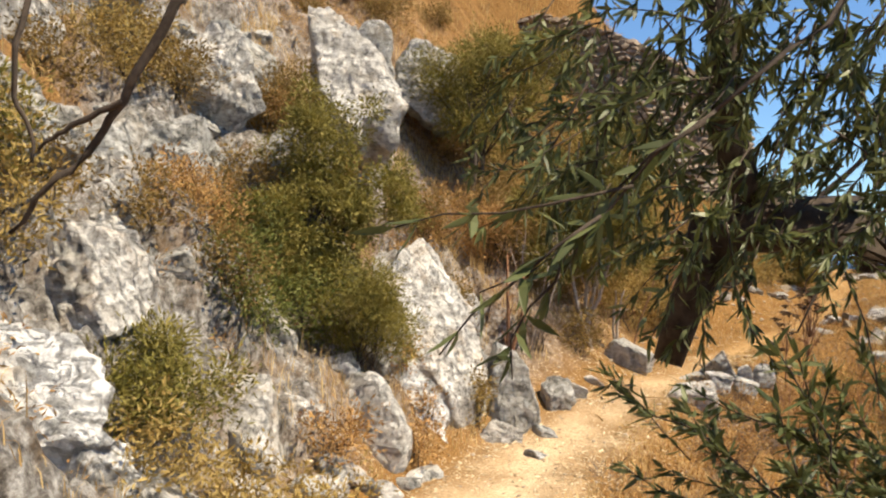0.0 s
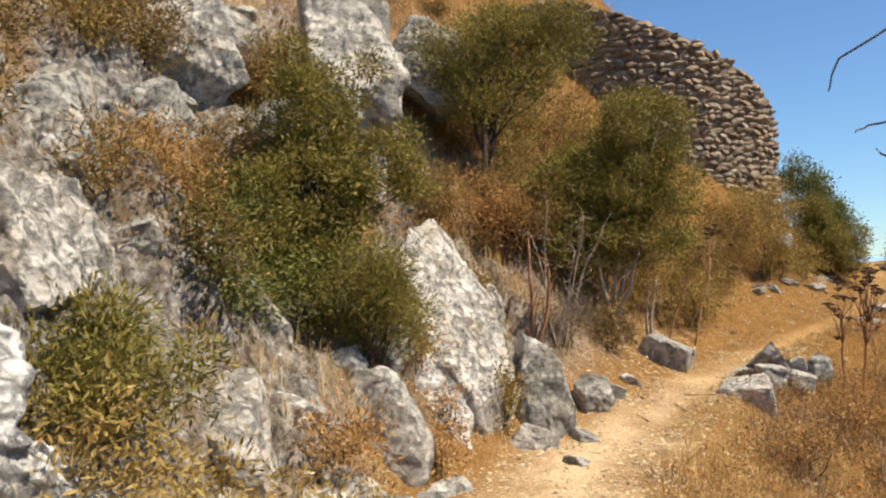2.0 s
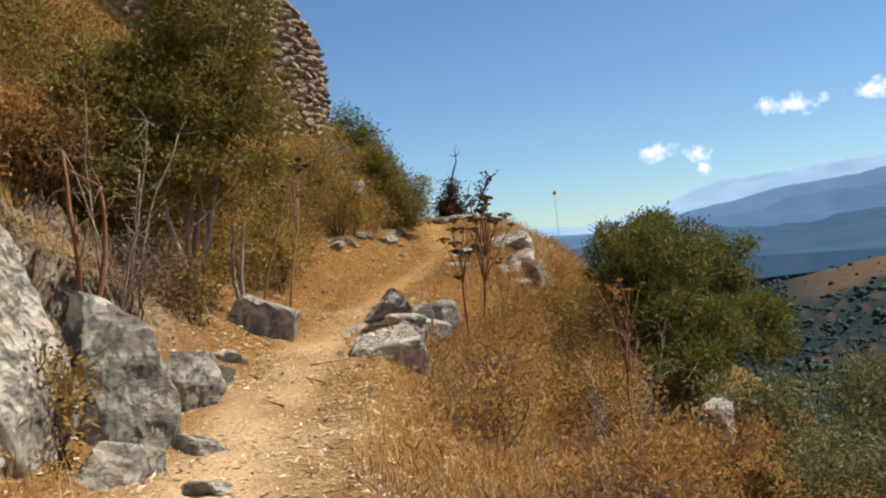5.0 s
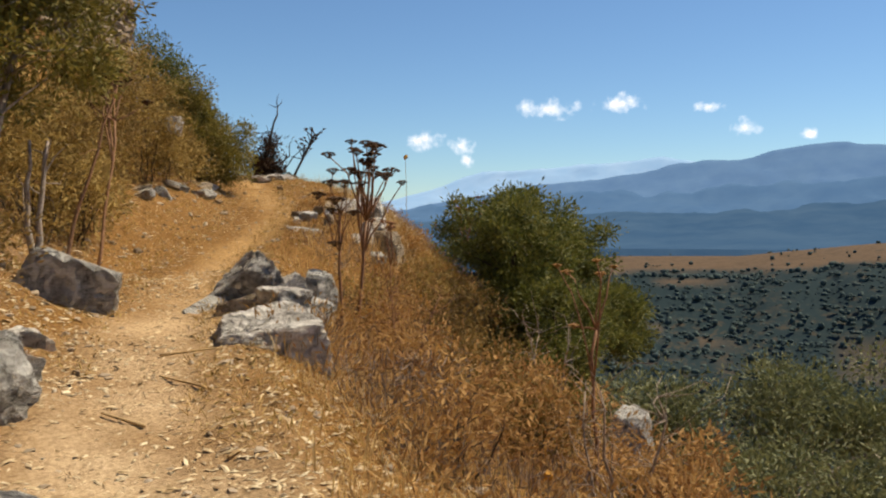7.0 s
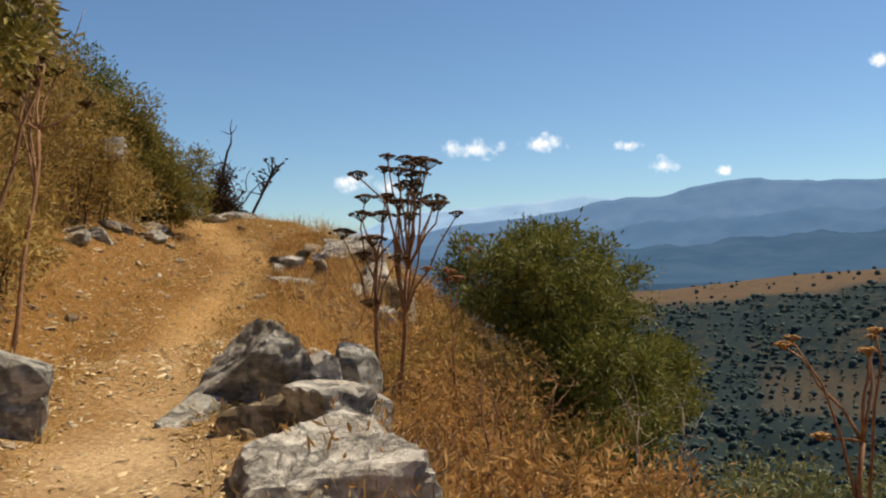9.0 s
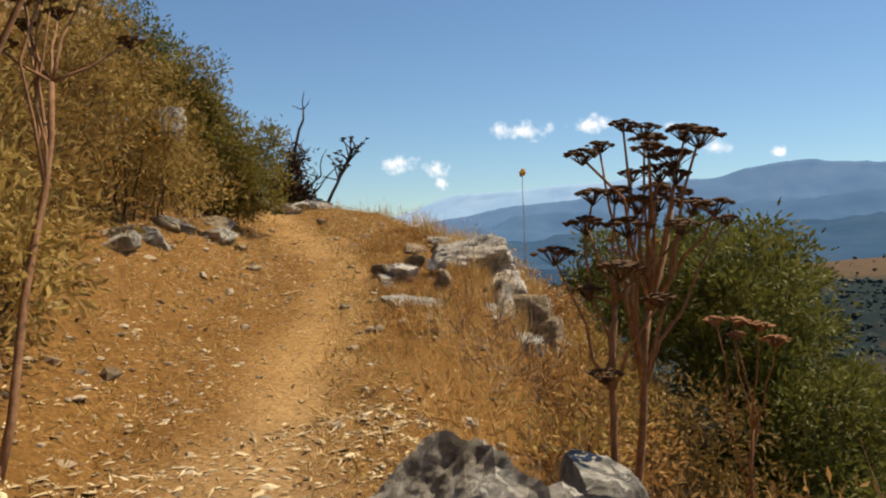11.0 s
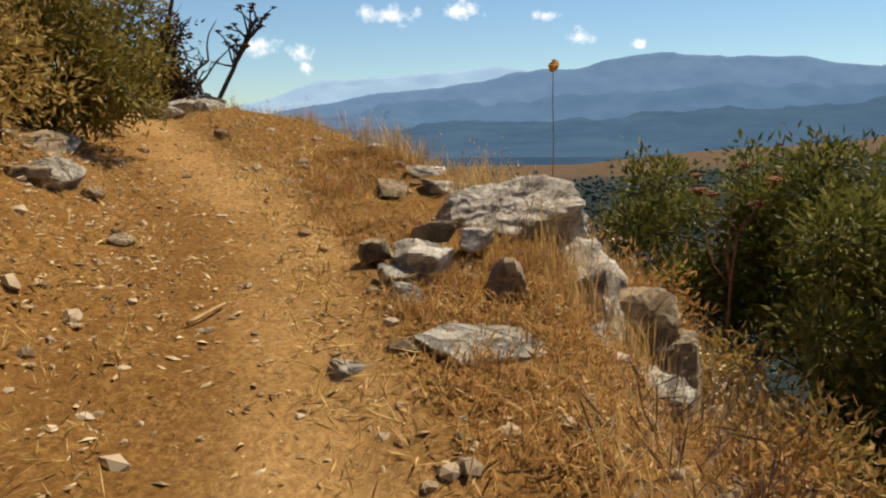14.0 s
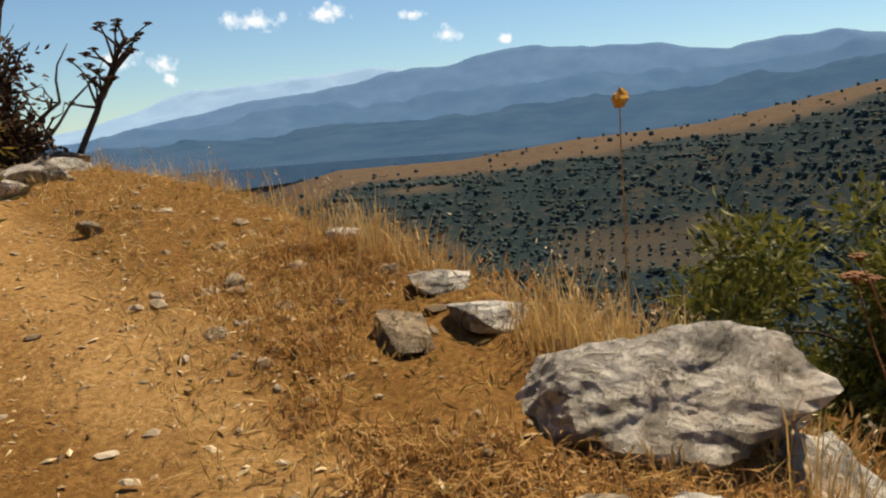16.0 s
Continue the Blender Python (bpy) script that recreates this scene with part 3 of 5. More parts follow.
rock((9.32, 20.08, -0.75), (0.22, 0.4, 0.4), 57, ROCK_GREY, (0, 10, 20), "thin grey stone on the crumbling edge", rough=0.1, boxy=0.2)
rock((10.72, 20.85, -0.32), (0.35, 0.3, 0.3), 58, ROCK_PALE, (0, 10, 50), "cracked white rock on the crumbling edge", rough=0.12, boxy=0.3)
rock(on(12.9, 23.4, 0.03), (0.4, 0.25, 0.16), 47, ROCK_PALE, (0, 0, 25), "white stone on the crest among dry grass", boxy=0.2)
rock(on(12.25, 22.48, 0.02), (0.4, 0.24, 0.12), 48, ROCK_PALE, (0, 5, -35), "white flat stone among dry grass", boxy=0.2)
rock((8.5, 23.1, 1.5), (0.36, 0.3, 0.4), 50, ROCK_PALE, (0, 15, 30), "pale rock standing among dry scrub on the bank", boxy=0.25)
rock((9.6, 14.55, -3.0), (0.5, 0.5, 1.0), 51, ROCK_GREY, (0, 25, 30), "grey rock jutting from the slope", boxy=0.2)
# up at the foot of the bank
for k in range(9):
    px, py = 7.5 + 0.35 * k + rng.uniform(-.2, .2), 22.3 + 0.28 * k + rng.uniform(-.25, .25)
    s = rng.uniform(0.2, 0.4)
    rock(on(px, py, 0.0), (s * 1.4, s, s * 0.6), 60 + k, [ROCK_GREY, ROCK_TAN][k % 2], tuple(rng.uniform(-25, 25, 3)), "loose stone at the foot of the bank", "stone", "stones under the bank", sub=4, boxy=0.3)
for k in range(7):
    px, py = 13.0 + 0.25 * k + rng.uniform(-.2, .2), 26.6 + 0.1 * k + rng.uniform(-.3, .3)
    s = rng.uniform(0.25, 0.5)
    rock(on(px, py, 0.02), (s * 1.4, s, s * 0.6), 80 + k, [ROCK_PALE, ROCK_TAN][k % 2], tuple(rng.uniform(-20, 20, 3)), "pale loose stone on the crest", "stone", "stones on the crest", sub=3)
# the cliff
CRAGS = []


def crag(at_, size_, mat_, turn_, label_):
    CRAGS.append(rock(at_, size_, 120 + len(CRAGS), mat_, turn_, label_, "cliff_rock", planes=20, sub=5, rough=0.10))


CRAGS.append(rock((-0.25, 13.85, -0.1), (2.7, 3.6, 4.3), 118, ROCK_PALE, (0, 0, 0), "tall sloping limestone face beside the path", "cliff_rock", planes=16, sub=6, rough=0.085,
                  cuts=((0.64, 0, 0.77, 0.54), (0.56, -0.575, 0.6, 0.34), (-1, 0, 0, 0.8), (-0.3, -0.9, 0.25, 0.66), (0.8, -0.6, 0.0, 0.68))))
CRAGS.append(rock((-0.6, 12.75, -1.0), (2.4, 1.6, 2.1), 119, ROCK_WHITE, (0, 0, 15), "pale pitted rock face at the cliff's foot", "cliff_rock", planes=20, sub=6, rough=0.11, cuts=((0.3, -0.85, 0.45, 0.5), (0.9, -0.4, 0.1, 0.7), (-0.8, -0.5, 0.3, 0.65))))
crag((-3.75, 8.7, 0.6), (1.7, 1.5, 2.3), ROCK_PALE, (8, -20, 10), "white-veined limestone buttress in the cliff")
crag((-3.5, 6.3, -0.3), (1.8, 1.9, 1.8), ROCK_PALE, (0, -18, -10), "white crusted limestone at the cliff's foot")
crag((-3.6, 7.6, 0.4), (1.2, 1.2, 1.2), ROCK_PALE, (0, -18, -10), "white limestone knob in the cliff")
crag((-4.4, 10.4, 2.1), (2.0, 1.8, 2.2), ROCK_GREY, (10, -25, 20), "grey limestone buttress high in the cliff")
crag((-5.2, 9.0, 2.9), (2.0, 2.0, 2.0), ROCK_GREY, (10, -25, 20), "grey limestone outcrop high in the cliff")
crag((-3.0, 11.5, 0.7), (1.5, 1.4, 1.8), ROCK_GREY, (0, -25, 0), "weathered grey rock in the cliff")
crag((-1.7, 15.6, 4.0), (2.3, 2.0, 3.3), ROCK_PALE, (5, -15, 15), "pale pinnacle high in the cliff")
crag((-3.9, 14.3, 4.0), (1.8, 1.8, 2.6), ROCK_PALE, (5, -15, 45), "pale pinnacle high in the cliff")
crag((-5.6, 13.0, 5.0), (2.6, 2.2, 3.0), ROCK_GREY, (5, -20, 15), "grey rock tower high in the cliff")
crag((-2.4, 14.2, 2.6), (1.6, 1.4, 1.8), ROCK_GREY, (5, -20, 15), "grey rock shelf in the cliff")
crag((-6.8, 10.0, 4.6), (2.6, 2.6, 3.0), ROCK_GREY, (5, -20, 15), "grey rock mass high in the cliff")
crag((-0.5, 19.6, 5.0), (2.4, 2.0, 2.6), ROCK_GREY, (5, -20, 15), "grey rock among scrub high on the slope")
crag((-2.2, 5.0, -0.6), (0.9, 0.9, 0.8), ROCK_PALE, (0, -10, 15), "white stone at the cliff's foot")
for at_, size_, mat_, turn_, label_ in (
        ((-3.3, 7.75, 0.95), (1.0, 1.1, 1.5), ROCK_PALE, (0, -12, 20), "rounded pale limestone buttress in the cliff"),
        ((-3.2, 6.55, -0.1), (1.3, 1.0, 1.2), ROCK_WHITE, (10, -10, 10), "white crusted limestone at the cliff's foot"),
        ((-2.75, 6.75, -0.6), (1.0, 0.8, 0.9), ROCK_WHITE, (0, -10, 40), "white crusted limestone at the cliff's foot"),
        ((-3.75, 7.6, 2.35), (0.8, 0.7, 0.7), ROCK_GREY, (0, 10, 40), "grey limestone shelf in the cliff"),
        ((-4.35, 10.8, 2.3), (1.1, 0.9, 1.2), ROCK_GREY, (8, 5, 30), "grey weathered rock in the cliff"),
        ((-3.95, 12.3, 2.5), (1.2, 1.0, 1.4), ROCK_GREY, (0, -12, 10), "grey weathered rock in the cliff"),
        ((-3.4, 9.9, 1.0), (0.8, 0.7, 0.9), ROCK_GREY, (0, -8, 50), "grey weathered rock in the cliff"),
        ((-1.75, 10.2, -0.65), (0.7, 0.6, 0.5), ROCK_PALE, (0, 8, 50), "pale rock at the cliff's foot"),
        ((-2.1, 18.7, 4.6), (2.2, 1.6, 3.0), ROCK_GREY, (0, -10, 15), "tall grey rock face high in the cliff")):
    CRAGS.append(rock(at_, size_, 160 + len(CRAGS), mat_, turn_, label_, "cliff_rock", planes=16, sub=5, rough=0.12, boxy=0.3))
g_cliff = np.random.default_rng(77)
placed = 0
while placed < 60:
    px, py = g_cliff.uniform(-8.5, 0.6), g_cliff.uniform(4.5, 17.5)
    side = along(px, py)[1][0]
    if not -9 < side < -1.7:
        continue
    w_ = g_cliff.uniform(0.55, 1.5)
    rock(on(px, py, -0.12 * w_), (w_, w_ * g_cliff.uniform(0.7, 1.1), w_ * g_cliff.uniform(0.7, 1.35)), 1400 + placed, [ROCK_PALE, ROCK_GREY, ROCK_GREY][placed % 3], tuple(g_cliff.uniform(-25, 25, 3)),
         ["pale broken limestone block in the cliff", "grey weathered limestone block in the cliff", "grey weathered limestone block in the cliff"][placed % 3], "cliff_rock", "broken blocks of the cliff", planes=14, sub=4, rough=0.10)
    placed += 1
for k in range(10):
    px, py = -1.5 + 0.16 * k + rng.uniform(-.2, .2), 8.9 + 0.25 * k + rng.uniform(-.3, .3)
    s = rng.uniform(0.25, 0.5)
    rock(on(px, py, 0.03), (s * 1.2, s, s * 0.8), 150 + k, [ROCK_PALE, ROCK_GREY][k % 2], tuple(rng.uniform(-25, 25, 3)), "pale fallen stone at the cliff's foot", "stone", "fallen stones under the cliff", sub=3)


# ---- growth ----
def tube(pts, r0, r1, sides=6):
    """Tapered limb along points: verts and faces."""
    pts = [Vector(p) for p in pts]
    verts, faces = [], []
    for k, p in enumerate(pts):
        d = (pts[min(k + 1, len(pts) - 1)] - pts[max(k - 1, 0)]).normalized()
        u = d.orthogonal().normalized()
        w = d.cross(u)
        r = r0 + (r1 - r0) * k / (len(pts) - 1)
        for s in range(sides):
            a = 2 * math.pi * s / sides
            verts.append(p + u * math.cos(a) * r + w * math.sin(a) * r)
    for k in range(len(pts) - 1):
        for s in range(sides):
            a, b = k * sides + s, k * sides + (s + 1) % sides
            faces.append((a, b, b + sides, a + sides))
    faces.append(tuple(range(sides))[::-1])
    faces.append(tuple(range((len(pts) - 1) * sides, len(pts) * sides)))
    return [v[:] for v in verts], faces


def join(pieces):
    verts, faces = [], []
    for v, f in pieces:
        o = len(verts)
        verts += list(v)
        faces += [tuple(i + o for i in q) for q in f]
    return verts, faces


def bent(a, b, g, wob=0.08, n=6):
    a, b = Vector(a), Vector(b)
    ln = (b - a).length
    out = []
    off = Vector((0, 0, 0))
    for k in range(n + 1):
        f = k / n
        if 0 < k < n:
            off += Vector(g.normal(0, wob * ln / n * 1.5, 3))
        out.append(a.lerp(b, f) + off * (1 - f * 0.5) * (1 if k < n else 0))
    return out


def leaf_cloud(centres, radii, count, size, g, up=0.2, flat=0.3):
    """Pointed leaves round twig ends: folded diamonds, four corners each."""
    c = centres[g.integers(0, len(centres), count)]
    sp = g.normal(size=(count, 3))
    pos = c + sp * radii * np.array([1, 1, 0.85])
    ax = sp / (np.linalg.norm(sp, axis=1)[:, None] + 1e-6) + g.normal(0, 0.55, (count, 3)) + np.array([0, 0, up])
    ax /= np.linalg.norm(ax, axis=1)[:, None]
    sd = np.cross(ax, g.normal(size=(count, 3)))
    sd /= np.linalg.norm(sd, axis=1)[:, None]
    ln = size[0] * g.uniform(0.6, 1.4, (count, 1))
    wd = size[1] * g.uniform(0.6, 1.3, (count, 1))
    nn = np.cross(ax, sd) * wd * flat
    v = np.stack([pos, pos + ax * ln * 0.45 + sd * wd + nn, pos + ax * ln, pos + ax * ln * 0.45 - sd * wd + nn], 1).reshape(-1, 3)
    f = np.arange(count * 4).reshape(-1, 4)
    return v, f


def plant(name, base, lobes, leaves, size, leaf_mat, bark, label, seed, trunks=1, trunk_r=0.05, spread=0.16, clumps=90, category="tree", group="", bare=0.0):
    """A tree or shrub: trunks with limbs into lobes (x, y, z, rx, ry, rz) of clumped leaves, in world places."""
    g = np.random.default_rng(seed)
    root = thing(name, base, label, category, group)
    base_v = Vector(base)
    vol = np.array([l[3] * l[4] * l[5] for l in lobes])
    pick = g.choice(len(lobes), clumps, p=vol / vol.sum())
    d = g.normal(size=(clumps, 3))
    d /= np.linalg.norm(d, axis=1)[:, None]
    rad = g.uniform(0.25, 1.0, (clumps, 1)) ** 0.5
    L = np.array(lobes, float)
    ends = L[pick, :3] + d * rad * L[pick, 3:] * g.uniform(0.8, 1.15, (clumps, 1))
    heart = L[:, :3].mean(0)
    wood = []
    tops = []
    for k in range(trunks):
        foot = base_v + Vector((g.uniform(-.12, .12), g.uniform(-.12, .12), -0.15)) * (1 if trunks > 1 else 0.2)
        l = L[k % len(L)]
        top = Vector((l[0], l[1], l[2])) * 0.8 + Vector(heart) * 0.2
        line = bent(foot, top, g, 0.12, 8)
        tops.append(line)
        wood.append(tube(line, trunk_r, trunk_r * 0.35, 7))
    for k in range(20 if category == "bush" else min(clumps, 60)):
        line = tops[k % trunks]
        s = line[int(g.integers(3, 8))]
        wood.append(tube(bent(s, ends[k], g, 0.12, 4), trunk_r * 0.32, trunk_r * 0.08, 4))
    v, f = join(wood)
    v = [Vector(p) - base_v for p in v]
    part("trunk", mesh_from("trunk", [p[:] for p in v], f, [bark], shade=True), root)
    n = int(leaves * (1 - bare))
    v, f = leaf_cloud(ends, spread, n, size, g)
    crown = part("crown", mesh_from("crown", v - np.array(base), f, [leaf_mat]), root)
    return root


def foot(x, y):
    return (x, y, height(x, y) - 0.03)


# the tree on the cliff and the bush beside it
plant("tree", foot(-1.5, 12.4), [(-2.0, 12.7, 1.6, 0.95, 0.9, 1.0), (-2.6, 12.5, 1.3, 0.8, 0.8, 0.8), (-1.9, 12.9, 3.0, 0.75, 0.7, 1.0), (-1.0, 13.0, 2.2, 0.7, 0.7, 0.55), (-1.6, 12.4, 0.5, 0.7, 0.7, 0.7)],
      46000, (0.085, 0.013), LEAF_OLIVE, BARK_DARK, "feathery olive-green tree rooted in the cliff", 201, 3, 0.06, 0.115, 170)
plant("shrub", foot(-1.0, 11.75), [(-1.05, 11.8, 0.55, 0.5, 0.5, 0.6), (-0.75, 11.8, 0.25, 0.35, 0.35, 0.5)], 14000, (0.07, 0.007), LEAF_OLIVE, BARK_DARK, "small light-green shrub on the cliff", 202, 2, 0.03, 0.12, 45, "shrub")
# the tree above the boulders
plant("tree", foot(3.2, 17.8), [(3.2, 18.0, 2.4, 1.1, 0.9, 1.0), (2.2, 17.9, 2.3, 0.75, 0.7, 0.8), (4.2, 18.0, 2.4, 0.75, 0.7, 0.9), (3.5, 18.0, 3.6, 0.9, 0.8, 0.8), (3.6, 17.8, 1.3, 0.95, 0.7, 0.55), (2.4, 17.7, 1.3, 0.75, 0.6, 0.55), (1.8, 17.9, 2.0, 0.6, 0.6, 0.6)],
      56000, (0.085, 0.0135), LEAF_OLIVE, BARK_PALE, "feathery olive-green tree on thin pale trunks", 203, 4, 0.055, 0.12, 210)
plant("tree", foot(0.6, 18.2), [(1.1, 19.2, 5.7, 1.0, 0.8, 0.55), (0.2, 18.8, 5.2, 0.9, 0.8, 0.55), (2.2, 19.1, 5.8, 0.7, 0.6, 0.5), (0.6, 18.6, 4.5, 0.8, 0.7, 0.6), (1.4, 18.7, 4.8, 0.7, 0.6, 0.5)], 26000, (0.09, 0.014), LEAF_OLIVE, BARK_DARK,
      "spreading olive-green tree high on the slope", 204, 2, 0.08, 0.2, 80)
# on the bank below the tower
plant("shrub", foot(10.4, 25.1), [(10.2, 25.2, 2.3, 0.45, 0.45, 0.55), (10.3, 25.0, 1.6, 0.65, 0.6, 0.7), (10.95, 24.9, 1.2, 0.5, 0.45, 0.5), (9.85, 25.3, 1.1, 0.55, 0.5, 0.5), (11.3, 24.95, 1.5, 0.2, 0.2, 0.35), (10.7, 24.7, 0.9, 0.5, 0.4, 0.35)], 27000, (0.075, 0.012), LEAF_OLIVE, BARK_DARK, "olive-green bush on the bank above the path", 205, 5, 0.03, 0.10, 110, "shrub")
plant("shrub", foot(11.3, 28.2), [(11.2, 28.2, 3.3, 0.9, 0.8, 0.8), (11.9, 28.0, 2.4, 0.7, 0.7, 0.8)], 16000, (0.10, 0.016), LEAF_DARK, BARK_DARK, "dark green bush behind the ruined tower", 206, 2, 0.05, 0.18, 60, "shrub")
# down the slope
plant("tree", foot(14.0, 19.0), [(12.6, 18.7, -0.6, 1.0, 1.0, 0.95), (14.0, 19.2, -0.5, 1.3, 1.1, 1.0), (15.3, 19.2, -1.1, 1.2, 1.0, 1.0), (13.0, 18.0, -2.0, 1.3, 1.0, 1.0), (15.2, 18.2, -2.3, 1.3, 1.0, 1.0), (12.2, 17.6, -2.6, 0.9, 0.9, 0.8), (14.2, 20.6, -0.4, 1.0, 0.9, 0.9)],
      70000, (0.095, 0.018), LEAF_DARK, BARK_DARK, "large dense dark-green bushy tree below the path", 207, 5, 0.08, 0.135, 260)
plant("shrub", foot(11.4, 13.7), [(11.0, 13.9, -3.1, 0.9, 0.9, 0.7), (11.9, 13.2, -2.9, 0.9, 0.9, 0.7), (12.8, 12.4, -2.9, 0.9, 0.9, 0.8), (10.9, 15.2, -2.8, 0.7, 0.7, 0.6), (9.6, 12.6, -3.3, 0.9, 0.8, 0.6), (10.4, 11.4, -3.3, 0.9, 0.8, 0.7)], 34000, (0.085, 0.016), LEAF_GREY, BARK_PALE,
      "grey-green straggling bush on the slope", 208, 5, 0.04, 0.2, 110, "shrub")
# low growth at the cliff's foot
plant("shrub", foot(-2.4, 7.4), [(-2.55, 7.6, 0.15, 0.65, 0.5, 0.45), (-3.0, 7.3, 0.0, 0.45, 0.45, 0.4)], 11000, (0.075, 0.011), LEAF_OLIVE, BARK_DARK, "low green shrub at the cliff's foot", 209, 4, 0.02, 0.12, 60, "shrub")
plant("shrub", foot(-4.6, 8.4), [(-4.7, 8.7, 2.4, 0.5, 0.5, 0.6), (-4.4, 8.2, 1.6, 0.5, 0.4, 0.5)], 9000, (0.07, 0.011), SCRUB_GOLD, BARK_DARK, "yellow-green shrub hanging on the cliff", 210, 3, 0.02, 0.13, 45, "shrub")


def scrub(at_, r, mat, label, seed, leaves=None, size=(0.07, 0.009), bark=None):
    """A rounded dry bush centred at a place, rooted in the ground below it."""
    x, y, z = at_
    gz = height(x, y)
    z = min(max(z, gz + r[2] * 0.45), gz + r[2] * 1.1)
    n = leaves or int(1600 * r[0] * r[2] / 0.25)
    g_ = np.random.default_rng(seed)
    lobes = [(x, y, z, *r)] + [(x + g_.uniform(-.8, .8) * r[0], y + g_.uniform(-.8, .8) * r[1], z + g_.uniform(-.4, .6) * r[2], r[0] * 0.5, r[1] * 0.5, r[2] * 0.55) for k in range(4)]
    return plant("bush", (x, y, gz - 0.03), lobes, n, size, mat, bark or BARK_DARK, label, seed, 5, 0.012, min(0.11, r[0] * 0.3), 60, "bush")


RUSTY, GOLD, BROWN = "rust-orange dry bush on the rocky slope", "golden dry bush on the bank", "brown-green half-dry bush on the slope"
BUSHES = []


def dry_bush(at_, r, mat, label):
    BUSHES.append(scrub(at_, r, mat, label, 1000 + len(BUSHES), size=(0.13, 0.005) if mat is DRY_GREY else (0.078, 0.0125)))


dry_bush((-3.76, 11.57, 1.9), (0.55, 0.5, 0.55), DRY_RUST, RUSTY)
dry_bush((-0.6, 12.6, 1.3), (0.3, 0.3, 0.28), DRY_RUST, RUSTY)
dry_bush((-0.25, 11.5, -0.4), (0.32, 0.3, 0.3), DRY_RUST, RUSTY)
dry_bush((-4.7, 12.0, 3.7), (0.8, 0.7, 0.65), SCRUB_GOLD, GOLD)
dry_bush((-4.5, 8.5, 2.1), (0.6, 0.5, 0.6), SCRUB_BROWN, BROWN)
dry_bush((-3.9, 7.1, 1.0), (0.5, 0.45, 0.45), SCRUB_GOLD, GOLD)
dry_bush((-1.6, 7.5, -0.45), (0.6, 0.5, 0.45), SCRUB_GOLD, "yellow-green leafy bush at the cliff's foot")
dry_bush((-2.3, 6.9, -0.4), (0.55, 0.5, 0.45), SCRUB_GOLD, "yellow-green leafy bush at the cliff's foot")
dry_bush((-1.1, 8.3, -0.6), (0.5, 0.5, 0.4), SCRUB_GOLD, "yellow-green leafy bush at the cliff's foot")
dry_bush((-2.75, 12.0, 0.3), (0.8, 0.6, 0.9), LEAF_DARK, "dark evergreen undergrowth standing in for shade under a cliff tree")
dry_bush((-2.0, 11.8, -0.3), (0.6, 0.5, 0.6), LEAF_DARK, "dark evergreen undergrowth standing in for shade under a cliff tree")
dry_bush((-3.4, 9.9, 1.5), (0.5, 0.5, 0.5), SCRUB_BROWN, BROWN)
dry_bush((-2.6, 10.2, 0.6), (0.5, 0.4, 0.45), SCRUB_BROWN, BROWN)
dry_bush((-4.3, 13.2, 3.4), (0.7, 0.6, 0.6), SCRUB_BROWN, BROWN)
dry_bush((-6.0, 11.5, 5.0), (0.8, 0.7, 0.7), SCRUB_BROWN, BROWN)
dry_bush((-2.2, 13.6, 3.0), (0.5, 0.5, 0.5), SCRUB_BROWN, BROWN)
dry_bush((-3.0, 15.0, 4.6), (0.7, 0.6, 0.7), SCRUB_BROWN, BROWN)
dry_bush((-1.2, 9.9, -0.4), (0.45, 0.4, 0.35), DRY_RUST, RUSTY)
dry_bush((0.55, 13.4, 0.1), (0.3, 0.3, 0.35), SCRUB_BROWN, BROWN)
dry_bush((-0.4, 16.4, 3.6), (0.6, 0.6, 0.6), SCRUB_BROWN, BROWN)
dry_bush((-5.0, 8.0, 2.6), (0.6, 0.6, 0.6), SCRUB_BROWN, BROWN)
dry_bush((0.05, 15.0, 2.2), (0.5, 0.5, 0.5), SCRUB_BROWN, BROWN)
dry_bush((1.9, 16.3, 0.1), (0.6, 0.4, 0.4), DRY_GREY, "dark dead undergrowth below a tree")
dry_bush((2.8, 17.2, 0.0), (0.6, 0.4, 0.4), SCRUB_BROWN, "dark dead undergrowth below a tree")
dry_bush((0.1, 17.0, 4.6), (0.9, 0.8, 0.8), DRY_RUST, RUSTY)
dry_bush((1.3, 17.6, 3.4), (0.8, 0.7, 0.7), SCRUB_BROWN, BROWN)
dry_bush((-5.1, 10.9, 3.4), (0.6, 0.6, 0.6), SCRUB_BROWN, BROWN)
dry_bush((-3.0, 12.7, 2.6), (0.5, 0.5, 0.5), SCRUB_BROWN, BROWN)
dry_bush((2.2, 18.9, 4.4), (0.9, 0.8, 0.7), SCRUB_GOLD, GOLD)
dry_bush((4.2, 20.6, 4.4), (1.0, 0.8, 0.8), SCRUB_GOLD, GOLD)
dry_bush((2.9, 20.2, 5.2), (1.0, 0.8, 0.8), SCRUB_BROWN, BROWN)
dry_bush((5.4, 21.6, 4.2), (1.0, 0.8, 0.7), SCRUB_GOLD, GOLD)
dry_bush((6.9, 22.9, 3.4), (0.9, 0.8, 0.7), SCRUB_BROWN, BROWN)
dry_bush((7.6, 24.0, 3.4), (0.9, 0.8, 0.7), SCRUB_GOLD, GOLD)
dry_bush((1.2, 18.4, 4.2), (0.9, 0.8, 0.8), SCRUB_BROWN, BROWN)
dry_bush((3.2, 19.4, 4.3), (0.9, 0.8, 0.7), SCRUB_BROWN, BROWN)
dry_bush((4.5, 19.5, 3.4), (0.8, 0.8, 0.7), SCRUB_GOLD, GOLD)
dry_bush((5.6, 20.9, 3.2), (0.9, 0.8, 0.7), SCRUB_BROWN, BROWN)
